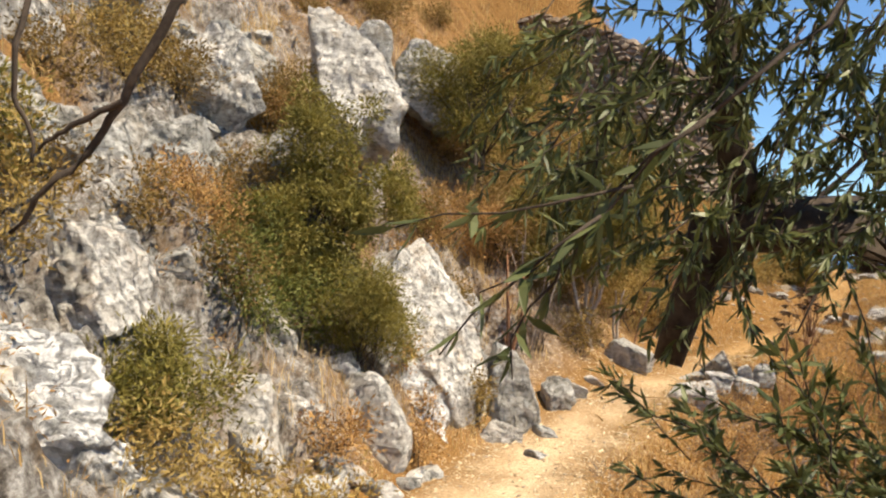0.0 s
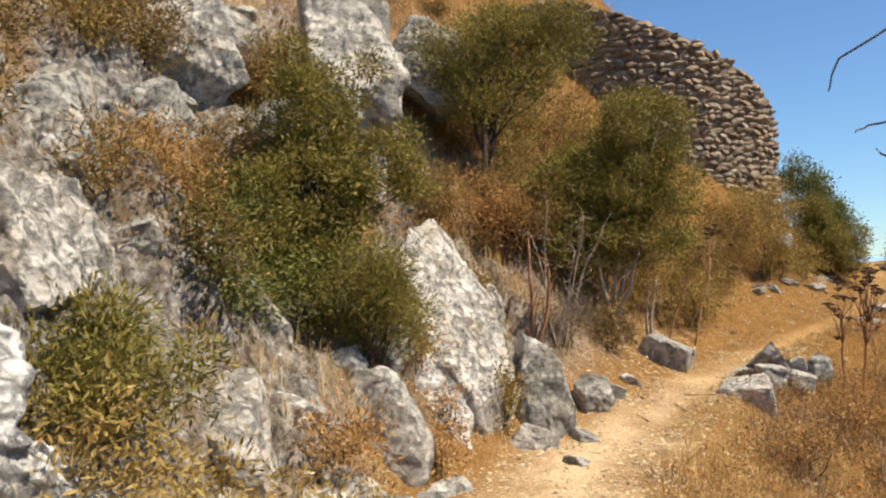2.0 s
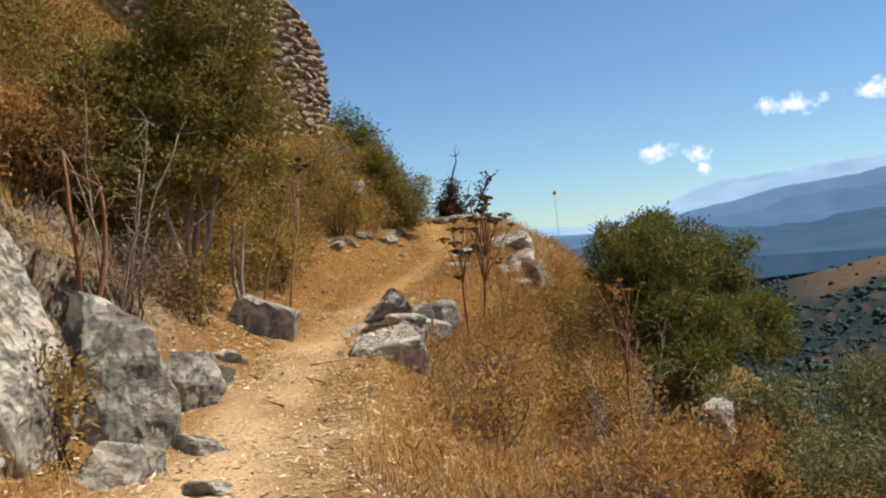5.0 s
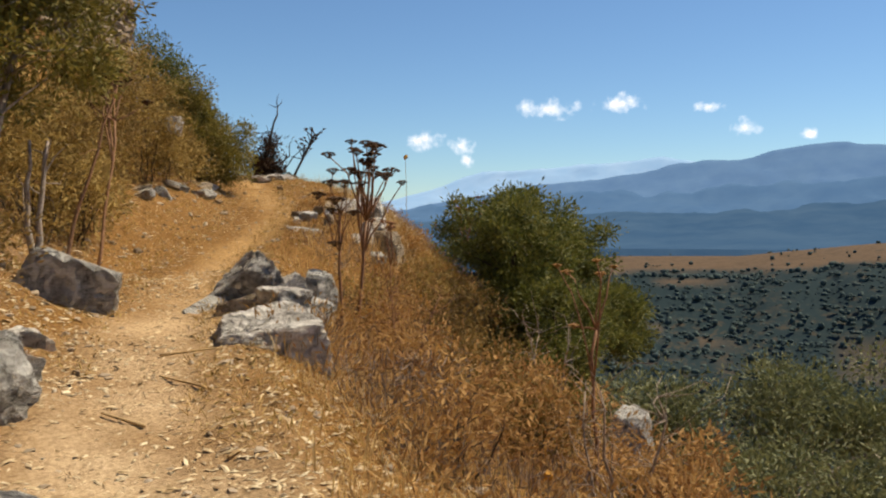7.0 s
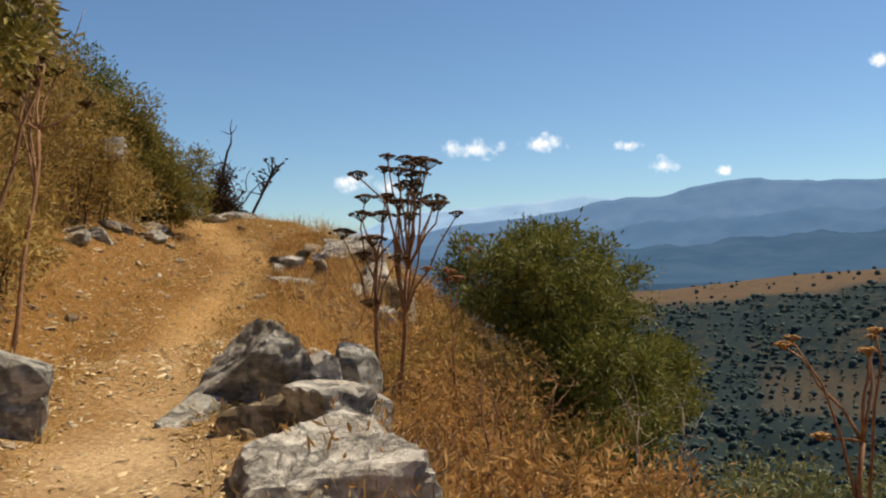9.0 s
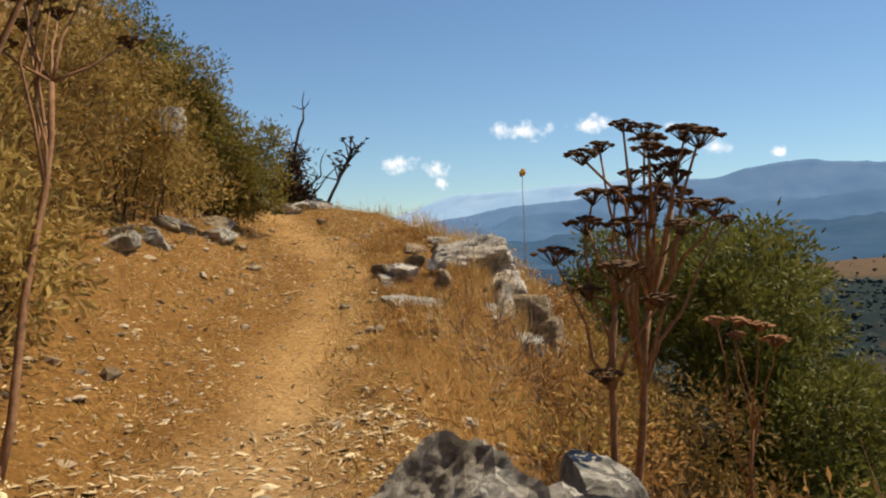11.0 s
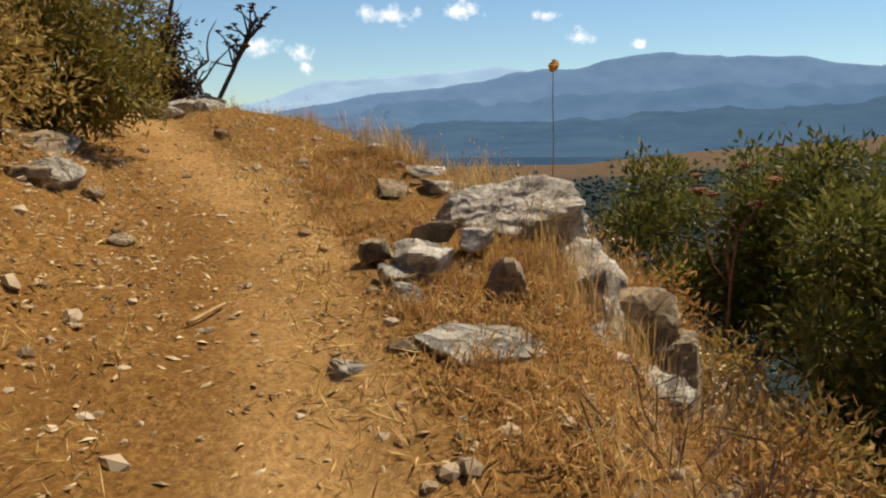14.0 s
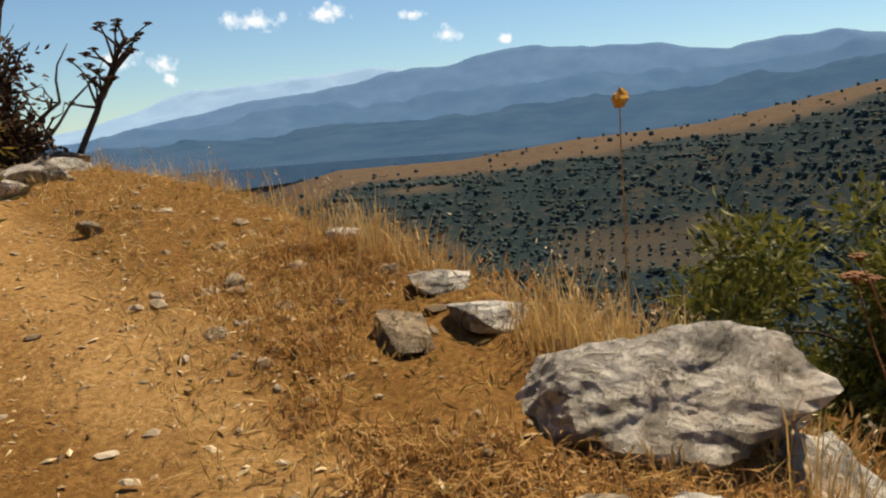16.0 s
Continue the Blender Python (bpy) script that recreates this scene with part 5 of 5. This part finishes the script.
v, f = leaf_cloud(tufts(c, 3, 0.12, g) + [0, 0, 0.13], 0.11, 62000, (0.08, 0.010), g, 0.4)
stuff("bank_scrub", v, f, DRY_RUST, "rust-coloured dry scrub on the bank and cliff", "scrub")
# the outer slope
c, _ = scatter(9000, 0, 19, 4, 31, lambda d, r, nz, bed, y: np.where((d > 1.15 + 0.9 * (y > 19.5)) & (d < 9), 0.75 * (nz > -0.3), 0), g)
v, f = blades(tufts(c, 9, 0.12, g), 0.27, 0.004, g, 0.5)
stuff("slope_grass", v, f, DRY_GRASS, "sparse dry straw on the outer slope", "grass")
c, _ = scatter(2600, 0, 17, 4, 30, lambda d, r, nz, bed, y: np.where((d > 1.25 + 1.1 * (y > 18.5)) & (d < 8), 0.8 * (nz < 0.2), 0), g)
v, f = leaf_cloud(tufts(c, 3, 0.16, g) + [0, 0, 0.16], 0.13, 75000, (0.085, 0.009), g, 0.5)
stuff("slope_scrub", v, f, DRY_RUST, "rust-brown dry scrub on the outer slope", "scrub")
c, _ = scatter(420, 0, 15, 4, 20, lambda d, r, nz, bed, y: np.where((d > 1.2) & (d < 7), 0.8, 0), g)
v, f = leaf_cloud(tufts(c, 3, 0.15, g) + [0, 0, 0.1], 0.12, 26000, (0.20, 0.004), g, 0.7)
stuff("slope_twigs", v, f, DRY_GREY, "tangled grey dead twigs on the outer slope", "scrub")
# oats along the crest
c, _ = scatter(2600, 10, 16, 20, 30, lambda d, r, nz, bed, y: np.where((d > 1.75) & (d < 3.6), 0.8 * (nz > -0.2), 0), g)
v, f = blades(tufts(c, 16, 0.12, g), 0.36, 0.0032, g, 0.35)
stuff("crest_grass", v, f, DRY_GRASS, "thin golden wild oats on the crest", "grass")
slope_c, _ = scatter(900, 8, 14, 16.5, 22, lambda d, r, nz, bed, y: np.where((d > 2.5) & (d < 6), 0.7, 0), g)
v, f = blades(tufts(slope_c, 6, 0.1, g), 0.42, 0.003, g, 0.3)
stuff("slope_oats", v, f, DRY_GRASS, "thin golden wild oats below the edge stones", "grass")
seeds = tufts(slope_c, 5, 0.12, g) + [0, 0, 0.36]
seeds[:, 2] += g.uniform(-0.14, 0.1, len(seeds))
v, f = leaf_cloud(seeds, 0.012, len(seeds) * 3, (0.03, 0.011), g, 0.1)
stuff("slope_seed_heads", v, f, CHIP, "pale dry seed heads below the edge stones", "grass")
heads = tufts(c[::2], 2, 0.12, g) + [0, 0, 0.3]
heads[:, 2] += g.uniform(-0.12, 0.14, len(heads))
v, f = leaf_cloud(heads, 0.02, len(heads) * 4, (0.03, 0.006), g, -0.4)
stuff("oat_heads", v, f, CHIP, "pale nodding seed heads of wild oats", "grass")
# yellow grass where the slope meets the path
c, _ = scatter(1600, -3, 5, 3, 13, lambda d, r, nz, bed, y: np.where((np.abs(d) > 1.0) & (np.abs(d) < 2.3), 0.7 * (nz > -0.2), 0), g)
v, f = blades(tufts(c, 16, 0.10, g), 0.20, 0.004, g, 0.6)
stuff("verge_grass", v, f, DRY_GRASS, "yellow dry grass on the path's verge", "grass")


c, _ = scatter(2600, 8, 13, 19.6, 23.6, lambda d, r, nz, bed, y: np.where((d > 0.75) & (d < 2.6), 0.8 * (nz > -0.25), 0), g)
v, f = blades(tufts(c, 14, 0.07, g), 0.085, 0.0035, g, 1.3)
stuff("edge_straw", v, f, DRY_RUST, "low rust-orange straw between the edge stones", "grass")
c, _ = scatter(420, 2.3, 7.5, 10.8, 14.2, lambda d, r, nz, bed, y: np.where((d > 1.9) & (d < 4.8), 0.7 * (nz > -0.1), 0), g)
v, f = blades(tufts(c, 22, 0.05, g), 0.24, 0.0045, g, 0.3)
stuff("golden_tufts", v, f, DRY_GRASS, "upright golden grass tufts below the path", "grass")


def chips(pos, size, g, thick=0.18):
    """Flat splinters lying about: six-sided slivers."""
    n = len(pos)
    a = g.uniform(0, 2 * np.pi, n)
    ln = size * np.minimum(g.lognormal(0, 0.5, n), 2.3)
    wd = ln * g.uniform(0.12, 0.5, n)
    ax = np.c_[np.cos(a), np.sin(a), g.normal(0, 0.22, n)] * ln[:, None] / 2
    sd = np.c_[-np.sin(a), np.cos(a), g.normal(0, 0.25, n)] * wd[:, None] / 2
    up = np.c_[np.zeros((n, 2)), ln * thick * 0.5 + 0.002]
    p = pos + np.c_[np.zeros((n, 2)), ln * 0.06]
    v = np.stack([p - ax, p - ax * 0.3 + sd, p + ax, p + ax * 0.2 - sd, p + up + ax * 0.1], 1).reshape(-1, 3)
    o = (np.arange(n) * 5)[:, None]
    f = np.concatenate([o + [0, 3, 4], o + [3, 2, 4], o + [2, 1, 4], o + [1, 0, 4]])
    return v, f


def pebbles(pos, size, g):
    n = len(pos)
    t = (1 + 5 ** 0.5) / 2
    ico = np.array([(-1, t, 0), (1, t, 0), (-1, -t, 0), (1, -t, 0), (0, -1, t), (0, 1, t), (0, -1, -t), (0, 1, -t), (t, 0, -1), (t, 0, 1), (-t, 0, -1), (-t, 0, 1)]) / 1.9
    tri_ = np.array([(0, 11, 5), (0, 5, 1), (0, 1, 7), (0, 7, 10), (0, 10, 11), (1, 5, 9), (5, 11, 4), (11, 10, 2), (10, 7, 6), (7, 1, 8), (3, 9, 4), (3, 4, 2), (3, 2, 6), (3, 6, 8), (3, 8, 9), (4, 9, 5), (2, 4, 11), (6, 2, 10), (8, 6, 7), (9, 8, 1)])
    s = size * np.minimum(g.lognormal(0, 0.5, n), 2.0)
    sc = np.c_[s * g.uniform(0.7, 1.5, n), s * g.uniform(0.6, 1.2, n), s * g.uniform(0.35, 0.8, n)] / 2
    a = g.uniform(0, 2 * np.pi, n)
    q = ico[None] * g.uniform(0.7, 1.25, (n, 12, 1)) * sc[:, None]
    x = q[..., 0] * np.cos(a)[:, None] - q[..., 1] * np.sin(a)[:, None]
    y = q[..., 0] * np.sin(a)[:, None] + q[..., 1] * np.cos(a)[:, None]
    v = np.stack([x, y, q[..., 2]], -1) + pos[:, None]
    f = (np.arange(n) * 12)[:, None, None] + tri_[None]
    return v.reshape(-1, 3), f.reshape(-1, 3)


c, _ = scatter(110000, -2, 14, 3, 28, lambda d, r, nz, bed, y: np.where(np.abs(d) < 2.6, 0.35 + 0.5 * smooth(0.3, 0.8, np.abs(d)), 0) * (0.5 + nz), g)
v, f = chips(c, 0.034, g)
stuff("litter", v, f, CHIP, "straw, wood chips and dry leaf litter on the path", "litter")
c, _ = scatter(50000, -1.5, 7.5, 8, 19, lambda d, r, nz, bed, y: np.where(np.abs(d) < 2.1, 0.55 + 0.4 * smooth(0.2, 0.9, np.abs(d)), 0) * (0.7 + nz), g)
v, f = chips(c, 0.046, g, 0.14)
stuff("bark_chips", v, f, CHIP, "pale split wood chips and bark strewn over the path", "litter")
c, _ = scatter(40000, 3, 13, 16, 27, lambda d, r, nz, bed, y: np.where((d < -0.25) & (d > -3.6), 0.75, np.where(np.abs(d) < 1.8, 0.35, 0)) * (0.6 + nz), g)
v, f = chips(c, 0.030, g, 0.22)
stuff("bank_litter", v, f, PEBBLE_CHIP, "brown bark, stone flakes and litter on the bank", "litter")
c, _ = scatter(30000, 3, 14, 13, 28, lambda d, r, nz, bed, y: np.where((d > 0.35) & (d < 3.0), 0.8, np.where((d < -0.4) & (d > -3.5), 0.5, 0)), g)
v, f = leaf_cloud(c + [0, 0, 0.01], 0.012, int(len(c) * 1.6), (0.06, 0.006), g, 0.15)
stuff("fallen_straw", v, f, SCRUB_GOLD, "rust-gold fallen straw along the path", "litter")
c, _ = scatter(48000, 3, 15, 12, 28, lambda d, r, nz, bed, y: np.where((d > 0.3) & (d < 2.9), 0.75 * (nz > -0.3), np.where((d < -0.35) & (d > -2.6), 0.3, 0)), g)
v, f = leaf_cloud(c + [0, 0, 0.015], 0.015, int(len(c) * 2.2), (0.10, 0.0035), g, 0.1)
stuff("straw_litter", v, f, DRY_GRASS, "golden broken straw lying beside the path", "litter")
c, _ = scatter(15000, -2, 14, 3, 28, lambda d, r, nz, bed, y: np.where(np.abs(d) < 3.2, 0.3 + 0.4 * (d < -0.4), 0), g)
v, f = pebbles(c, 0.034, g)
stuff("pebbles", v, f, PEBBLE, "small pale and brown stones strewn on the path", "gravel")
c, _ = scatter(1500, 3, 13, 13, 27, lambda d, r, nz, bed, y: np.where((np.abs(d) < 3.2) & (np.abs(d) > 0.3), 0.5, 0), g)
v, f = pebbles(c, 0.07, g)
stuff("loose_stones", v, f, PEBBLE, "fist-sized loose stones on the bank and verge", "gravel")
for k, (sx, sy, ss) in enumerate([(11.86, 23.5, 0.12), (11.28, 23.2, 0.12), (9.4, 22.9, 0.14), (9.75, 23.6, 0.14), (12.3, 24.9, 0.14)]):
    rock(on(sx, sy, ss * 0.15), (ss * 1.3, ss, ss * 0.7), 600 + k, ROCK_TAN, (0, 0, 40 * k), "small loose stone lying on the footpath", "stone", "stones on the footpath", sub=3)
for k, (sx, sy, sl, st) in enumerate([(10.74, 22.18, 0.3, 60), (3.5, 14.9, 0.6, 95), (4.0, 15.6, 0.5, -30), (3.2, 13.6, 0.7, 20), (4.4, 14.9, 0.8, -50), (2.8, 14.5, 0.4, 100), (8.9, 21.7, 0.3, 10), (11.0, 20.9, 0.4, 80), (10.1, 20.6, 0.45, 45)]):
    a0 = Vector(on(sx, sy, 0.03))
    dv = Vector((math.cos(radians(st)), math.sin(radians(st)), 0)) * sl / 2
    e0, e1 = a0 - dv, a0 + dv
    e0.z, e1.z = height(e0.x, e0.y) + 0.02, height(e1.x, e1.y) + 0.02
    v, f = tube(bent(e0, e1, g, 0.015, 5), 0.013, 0.007, 6)
    tagged(new("stick", mesh_from("stick", v, f, [DRY_STEM], shade=True)), "pale bleached stick lying beside the footpath", "stick", "sticks on the footpath")


# ---- near branches at the start ----
def spray(line, leaves, g, size=(0.07, 0.0075), droop=-0.35):
    pts = [Vector(p) for p in line]
    c = np.array([pts[int(k)].lerp(pts[min(int(k) + 1, len(pts) - 1)], k % 1)[:] for k in g.uniform(0.3, len(pts) - 1, leaves)])
    n = len(c)
    d = np.array((pts[-1] - pts[0]).normalized())
    ax = d + g.normal(0, 0.6, (n, 3)) + np.array([0, 0, droop])
    ax /= np.linalg.norm(ax, axis=1)[:, None]
    sd = np.cross(ax, g.normal(size=(n, 3)))
    sd /= np.linalg.norm(sd, axis=1)[:, None]
    ln, wd = size[0] * g.uniform(0.6, 1.25, (n, 1)), size[1] * g.uniform(0.7, 1.2, (n, 1))
    nn = np.cross(ax, sd) * wd * 0.4
    v = np.stack([c, c + ax * ln * 0.3 + sd * wd * 0.9 + nn, c + ax * ln * 0.65 + sd * wd * 0.8 + nn, c + ax * ln, c + ax * ln * 0.65 - sd * wd * 0.8 + nn, c + ax * ln * 0.3 - sd * wd * 0.9 + nn], 1).reshape(-1, 3)
    return v, np.arange(n * 6).reshape(-1, 6)


def olive():
    g = np.random.default_rng(701)
    b = Vector(on(2.5, 3.3))
    root = thing("olive_tree", b, "dark olive tree with a cut limb overhanging the path", "tree")
    limb = [b - Vector((0, 0, 0.2)), (2.4, 3.3, 0.6), (2.0, 3.2, 1.3), (1.5, 3.1, 1.62), (1.1, 3.1, 1.60), (0.97, 3.1, 1.5)]
    wood = [tube(limb, 0.13, 0.10, 10), tube([(1.0, 3.1, 1.62), (0.95, 3.1, 1.4), (0.90, 3.12, 1.26), (0.85, 3.12, 1.08)], 0.09, 0.055, 10),
            tube(bent((1.1, 3.1, 1.6), (0.93, 3.02, 2.5), g, 0.08), 0.075, 0.045, 8), tube(bent((2.0, 3.2, 1.3), (1.7, 2.7, 2.6), g, 0.1), 0.05, 0.02, 7),
            tube(bent((1.7, 2.7, 2.6), (0.9, 1.6, 2.2), g, 0.1), 0.02, 0.008, 6), tube(bent((0.9, 1.6, 2.2), (0.42, 1.32, 1.72), g, 0.1), 0.009, 0.004, 5)]
    sprays = []
    ends = []
    for k in range(70):
        s = Vector((g.uniform(0.35, 1.5), g.uniform(2.4, 3.3), g.uniform(1.75, 2.55)))
        e = s + Vector((g.uniform(-.45, .1), g.uniform(-.3, .2), g.uniform(-.5, 0.0)))
        ends.append((s, e, 34))
    for k in range(110):
        s = Vector((g.uniform(0.75, 1.9), g.uniform(2.3, 3.2), g.uniform(1.45, 2.6)))
        e = s + Vector((g.uniform(-.35, .2), g.uniform(-.3, .2), g.uniform(-.5, 0.05)))
        ends.append((s, e, 34))
    for k in range(70):
        s = Vector((g.uniform(0.6, 1.6), g.uniform(2.6, 3.1), g.uniform(1.95, 2.7)))
        e = s + Vector((g.uniform(-.3, .25), g.uniform(-.2, .2), g.uniform(-.45, 0.1)))
        ends.append((s, e, 34))
    for k in range(24):
        s = Vector((g.uniform(0.2, 0.8), g.uniform(3.1, 3.7), g.uniform(1.75, 2.15)))
        e = s + Vector((g.uniform(-.2, .15), g.uniform(-.15, .15), g.uniform(-.4, -.1)))
        ends.append((s, e, 26))
    for k in range(64):
        s = Vector((g.uniform(0.85, 1.6), g.uniform(2.1, 2.9), g.uniform(0.35, 0.95)))
        e = s + Vector((g.uniform(-.35, .1), g.uniform(-.2, .2), g.uniform(-.05, 0.38)))
        ends.append((s, e, 40))
    for s, e in (((0.42, 1.32, 1.72), (0.06, 1.35, 1.42)), ((0.3, 1.34, 1.6), (-0.08, 1.36, 1.52)), ((0.25, 1.34, 1.55), (0.0, 1.33, 1.32)), ((0.2, 1.35, 1.5), (0.12, 1.36, 1.28)), ((0.4, 1.3, 1.7), (0.2, 1.4, 1.45))):
        ends.append((Vector(s), Vector(e), 16))
    for s, e, n in ends:
        line = bent(s, e, g, 0.12, 4)
        wood.append(tube(line, 0.004, 0.0015, 4))
        sprays.append(spray(line, n, g))
    v, f = join(wood)
    part("trunk", mesh_from("trunk", [(Vector(p) - b)[:] for p in v], f, [BARK_DARK], shade=True), root, "dark rough trunk with a sawn-off limb")
    vs, fs, o = [], [], 0
    for v, f in sprays:
        vs.append(v - np.array(b))
        fs.append(f + o)
        o += len(v)
    part("crown", mesh_from("crown", np.concatenate(vs), np.concatenate(fs), [LEAF_NEAR]), root)


olive()


def bare_limbs(base, lines, label, seed):
    g = np.random.default_rng(seed)
    b = Vector(base)
    root = thing("bare_tree", b, label, "tree")
    for pts, r0, r1 in lines:
        fine = []
        for a, c in zip(pts[:-1], pts[1:]):
            fine += bent(a, c, g, 0.17, 5)[:-1]
        fine.append(Vector(pts[-1]))
        v, f = tube(fine, r0, r1, 6)
        part("branch", mesh_from("branch", [(Vector(p) - b)[:] for p in v], f, [BARK_DARK], shade=True), root)


t0 = on(5.0, 4.6)
bare_limbs(t0, [
    ([t0, (4.9, 4.7, 0.5), (4.0, 5.1, 2.6), (3.0, 5.4, 2.5), (2.24, 5.48, 1.75)], 0.09, 0.016),
    ([(2.24, 5.48, 1.75), (2.02, 5.5, 1.52), (1.97, 5.5, 1.33), (1.84, 5.5, 1.27), (1.72, 5.52, 1.35)], 0.014, 0.004),
    ([(2.02, 5.5, 1.52), (1.9, 5.5, 1.58), (1.7, 5.55, 1.46), (1.62, 5.5, 1.42)], 0.008, 0.003),
    ([(1.9, 5.5, 1.58), (1.94, 5.5, 1.72), (1.98, 5.5, 1.95)], 0.006, 0.003),
    ([(1.97, 5.5, 1.33), (2.03, 5.5, 1.31), (1.98, 5.5, 1.2)], 0.008, 0.003),
    ([(3.0, 5.4, 2.5), (2.6, 5.4, 1.6), (2.3, 5.4, 1.0), (2.15, 5.42, 0.95)], 0.012, 0.003),
    ([(2.6, 5.4, 1.6), (2.35, 5.45, 1.25), (2.2, 5.45, 1.2)], 0.006, 0.003),
    ([(3.0, 5.4, 2.5), (2.2, 5.5, 2.2), (1.55, 5.5, 1.75), (1.5, 5.5, 1.6)], 0.010, 0.003)],
    "bare dark tree with twigs hanging over the path", 711)
t1 = on(-2.4, 2.1)
bare_limbs(t1, [
    ([t1, (-1.9, 1.8, 1.6), (-1.2, 1.5, 2.35), (-0.4, 1.3, 1.88)], 0.04, 0.010),
    ([(-0.4, 1.3, 1.88), (-0.50, 1.3, 1.70), (-0.60, 1.3, 1.58), (-0.67, 1.3, 1.49)], 0.009, 0.004),
    ([(-0.50, 1.3, 1.70), (-0.58, 1.3, 1.66), (-0.63, 1.3, 1.62)], 0.006, 0.003),
    ([(-1.2, 1.5, 2.35), (-0.66, 1.3, 1.9), (-0.67, 1.3, 1.7), (-0.64, 1.3, 1.6)], 0.007, 0.003)],
    "bare dark sapling leaning over the path's edge", 712)


# ---- clouds and far woods ----
def make_cloud(k, wid, hgt):
    """White vapour, thick in the middle and torn at the rim."""
    m = bpy.data.materials.new("cloud_glow_white")
    m.use_nodes = True
    nt = m.node_tree
    nt.nodes.clear()
    out = nt.nodes.new("ShaderNodeOutputMaterial")
    uv = nt.nodes.new("ShaderNodeTexCoord").outputs["Object"]
    sc = nt.nodes.new("ShaderNodeMapping")
    sc.inputs["Scale"].default_value = (1 / wid, 0.0, 1 / hgt)
    nt.links.new(uv, sc.inputs["Vector"])
    dist = nt.nodes.new("ShaderNodeVectorMath")
    dist.operation = 'LENGTH'
    nt.links.new(sc.outputs[0], dist.inputs[0])
    shift = nt.nodes.new("ShaderNodeVectorMath")
    shift.inputs[1].default_value = (k * 733.0, 0, 0)
    nt.links.new(uv, shift.inputs[0])
    puff = noise_tex(nt, 0.014, 6, 0.62, shift.outputs[0])
    dens = nt.nodes.new("ShaderNodeMath")
    dens.operation = 'MULTIPLY_ADD'
    dens.inputs[1].default_value = -0.46
    nt.links.new(dist.outputs["Value"], dens.inputs[0])
    nt.links.new(puff, dens.inputs[2])
    alpha = ramp(nt, dens.outputs[0], [(0.12, (0, 0, 0)), (0.46, (0.95, 0.95, 0.95))])
    glow = nt.nodes.new("ShaderNodeEmission")
    nt.links.new(ramp(nt, dens.outputs[0], [(0.15, (0.66, 0.80, 0.95)), (0.42, (0.95, 0.96, 1.0))]), glow.inputs["Color"])
    clear_ = nt.nodes.new("ShaderNodeBsdfTransparent")
    mx = nt.nodes.new("ShaderNodeMixShader")
    nt.links.new(alpha, mx.inputs[0])
    nt.links.new(clear_.outputs[0], mx.inputs[1])
    nt.links.new(glow.outputs[0], mx.inputs[2])
    nt.links.new(mx.outputs[0], out.inputs["Surface"])
    return m


for k, (az, el, wid, hgt) in enumerate([(48.1, 5.4, 1.5, 0.8), (50.6, 5.0, 1.1, 0.75), (56.6, 7.4, 2.6, 0.85), (61.2, 7.65, 1.75, 0.85), (66.9, 7.25, 1.25, 0.5), (69.1, 5.85, 1.1, 0.75), (72.9, 5.25, 0.6, 0.45), (82.0, 11.3, 0.8, 0.5), (51.0, 4.0, 0.6, 0.6)]):
    D = 4780.0
    m = D * radians(1.0)
    w_, h_ = m * wid, m * hgt
    nx = 12
    vs = [(w_ * 1.1 * (2 * i / nx - 1), 25 * math.cos(math.pi * (i / nx - 0.5)), h_ * 1.1 * (2 * j / nx - 1)) for j in range(nx + 1) for i in range(nx + 1)]
    fs = [(j * (nx + 1) + i, j * (nx + 1) + i + 1, (j + 1) * (nx + 1) + i + 1, (j + 1) * (nx + 1) + i) for j in range(nx) for i in range(nx)]
    ob = new("backdrop_cloud", mesh_from("backdrop_cloud", vs, fs, [make_cloud(k, w_, h_)], shade=True))
    ob.matrix_basis = Matrix.Translation((5 + D * math.sin(radians(az)), 15 + D * math.cos(radians(az)), D * math.tan(radians(el)))) @ Matrix.Rotation(-radians(az), 4, 'Z')
    tagged(ob, "small white fair-weather cloud over the mountains", "cloud", kind="structure")


def far_woods():
    g = np.random.default_rng(901)
    n = 15000
    az = np.radians(g.uniform(40, 108, n))
    r = 330 * (2.9 ** g.uniform(0, 1, n))
    gx, gy = np.meshgrid(np.arange(385, 530, 7.5), np.arange(70, 100, 0.8))
    r = np.r_[r, gx.ravel() + g.normal(0, 0.7, gx.size)]
    az = np.r_[az, np.radians(gy.ravel() + g.normal(0, 0.08, gx.size))]
    n = len(r)
    x, y = 5 + r * np.sin(az), 15 + r * np.cos(az)
    z, trod, bed, w, flat = land(x, y)
    ok = g.uniform(0, 1, n) < np.where(np.arange(n) >= 15000, flat > 0.2, np.where(flat > 0.2, 0.06, smooth(-0.9, -0.25, fbm(x * 0.012, y * 0.012, 4, 91))))
    s = np.where(np.arange(n) >= 15000, g.uniform(1.6, 2.6, n), g.uniform(1.6, 3.2, n))[ok]
    v, f = pebbles(np.c_[x, y, z + 1.0][ok], 1.0, g)
    c = np.repeat(np.c_[x, y, z + 1.0][ok], 12, 0)
    v = c + np.clip(v - c, -0.62, 0.62) * np.repeat(s, 12)[:, None] * np.array([1, 1, 1.35])
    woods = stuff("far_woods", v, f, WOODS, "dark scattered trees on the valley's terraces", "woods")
    woods.data.polygons.foreach_set("use_smooth", np.ones(len(woods.data.polygons), dtype=bool))


WOODS = make_leaf("far_tree_hazy_green", (0.036, 0.060, 0.062), (0.046, 0.072, 0.068), (0.062, 0.088, 0.074), 0.95, 0.0)
far_woods()
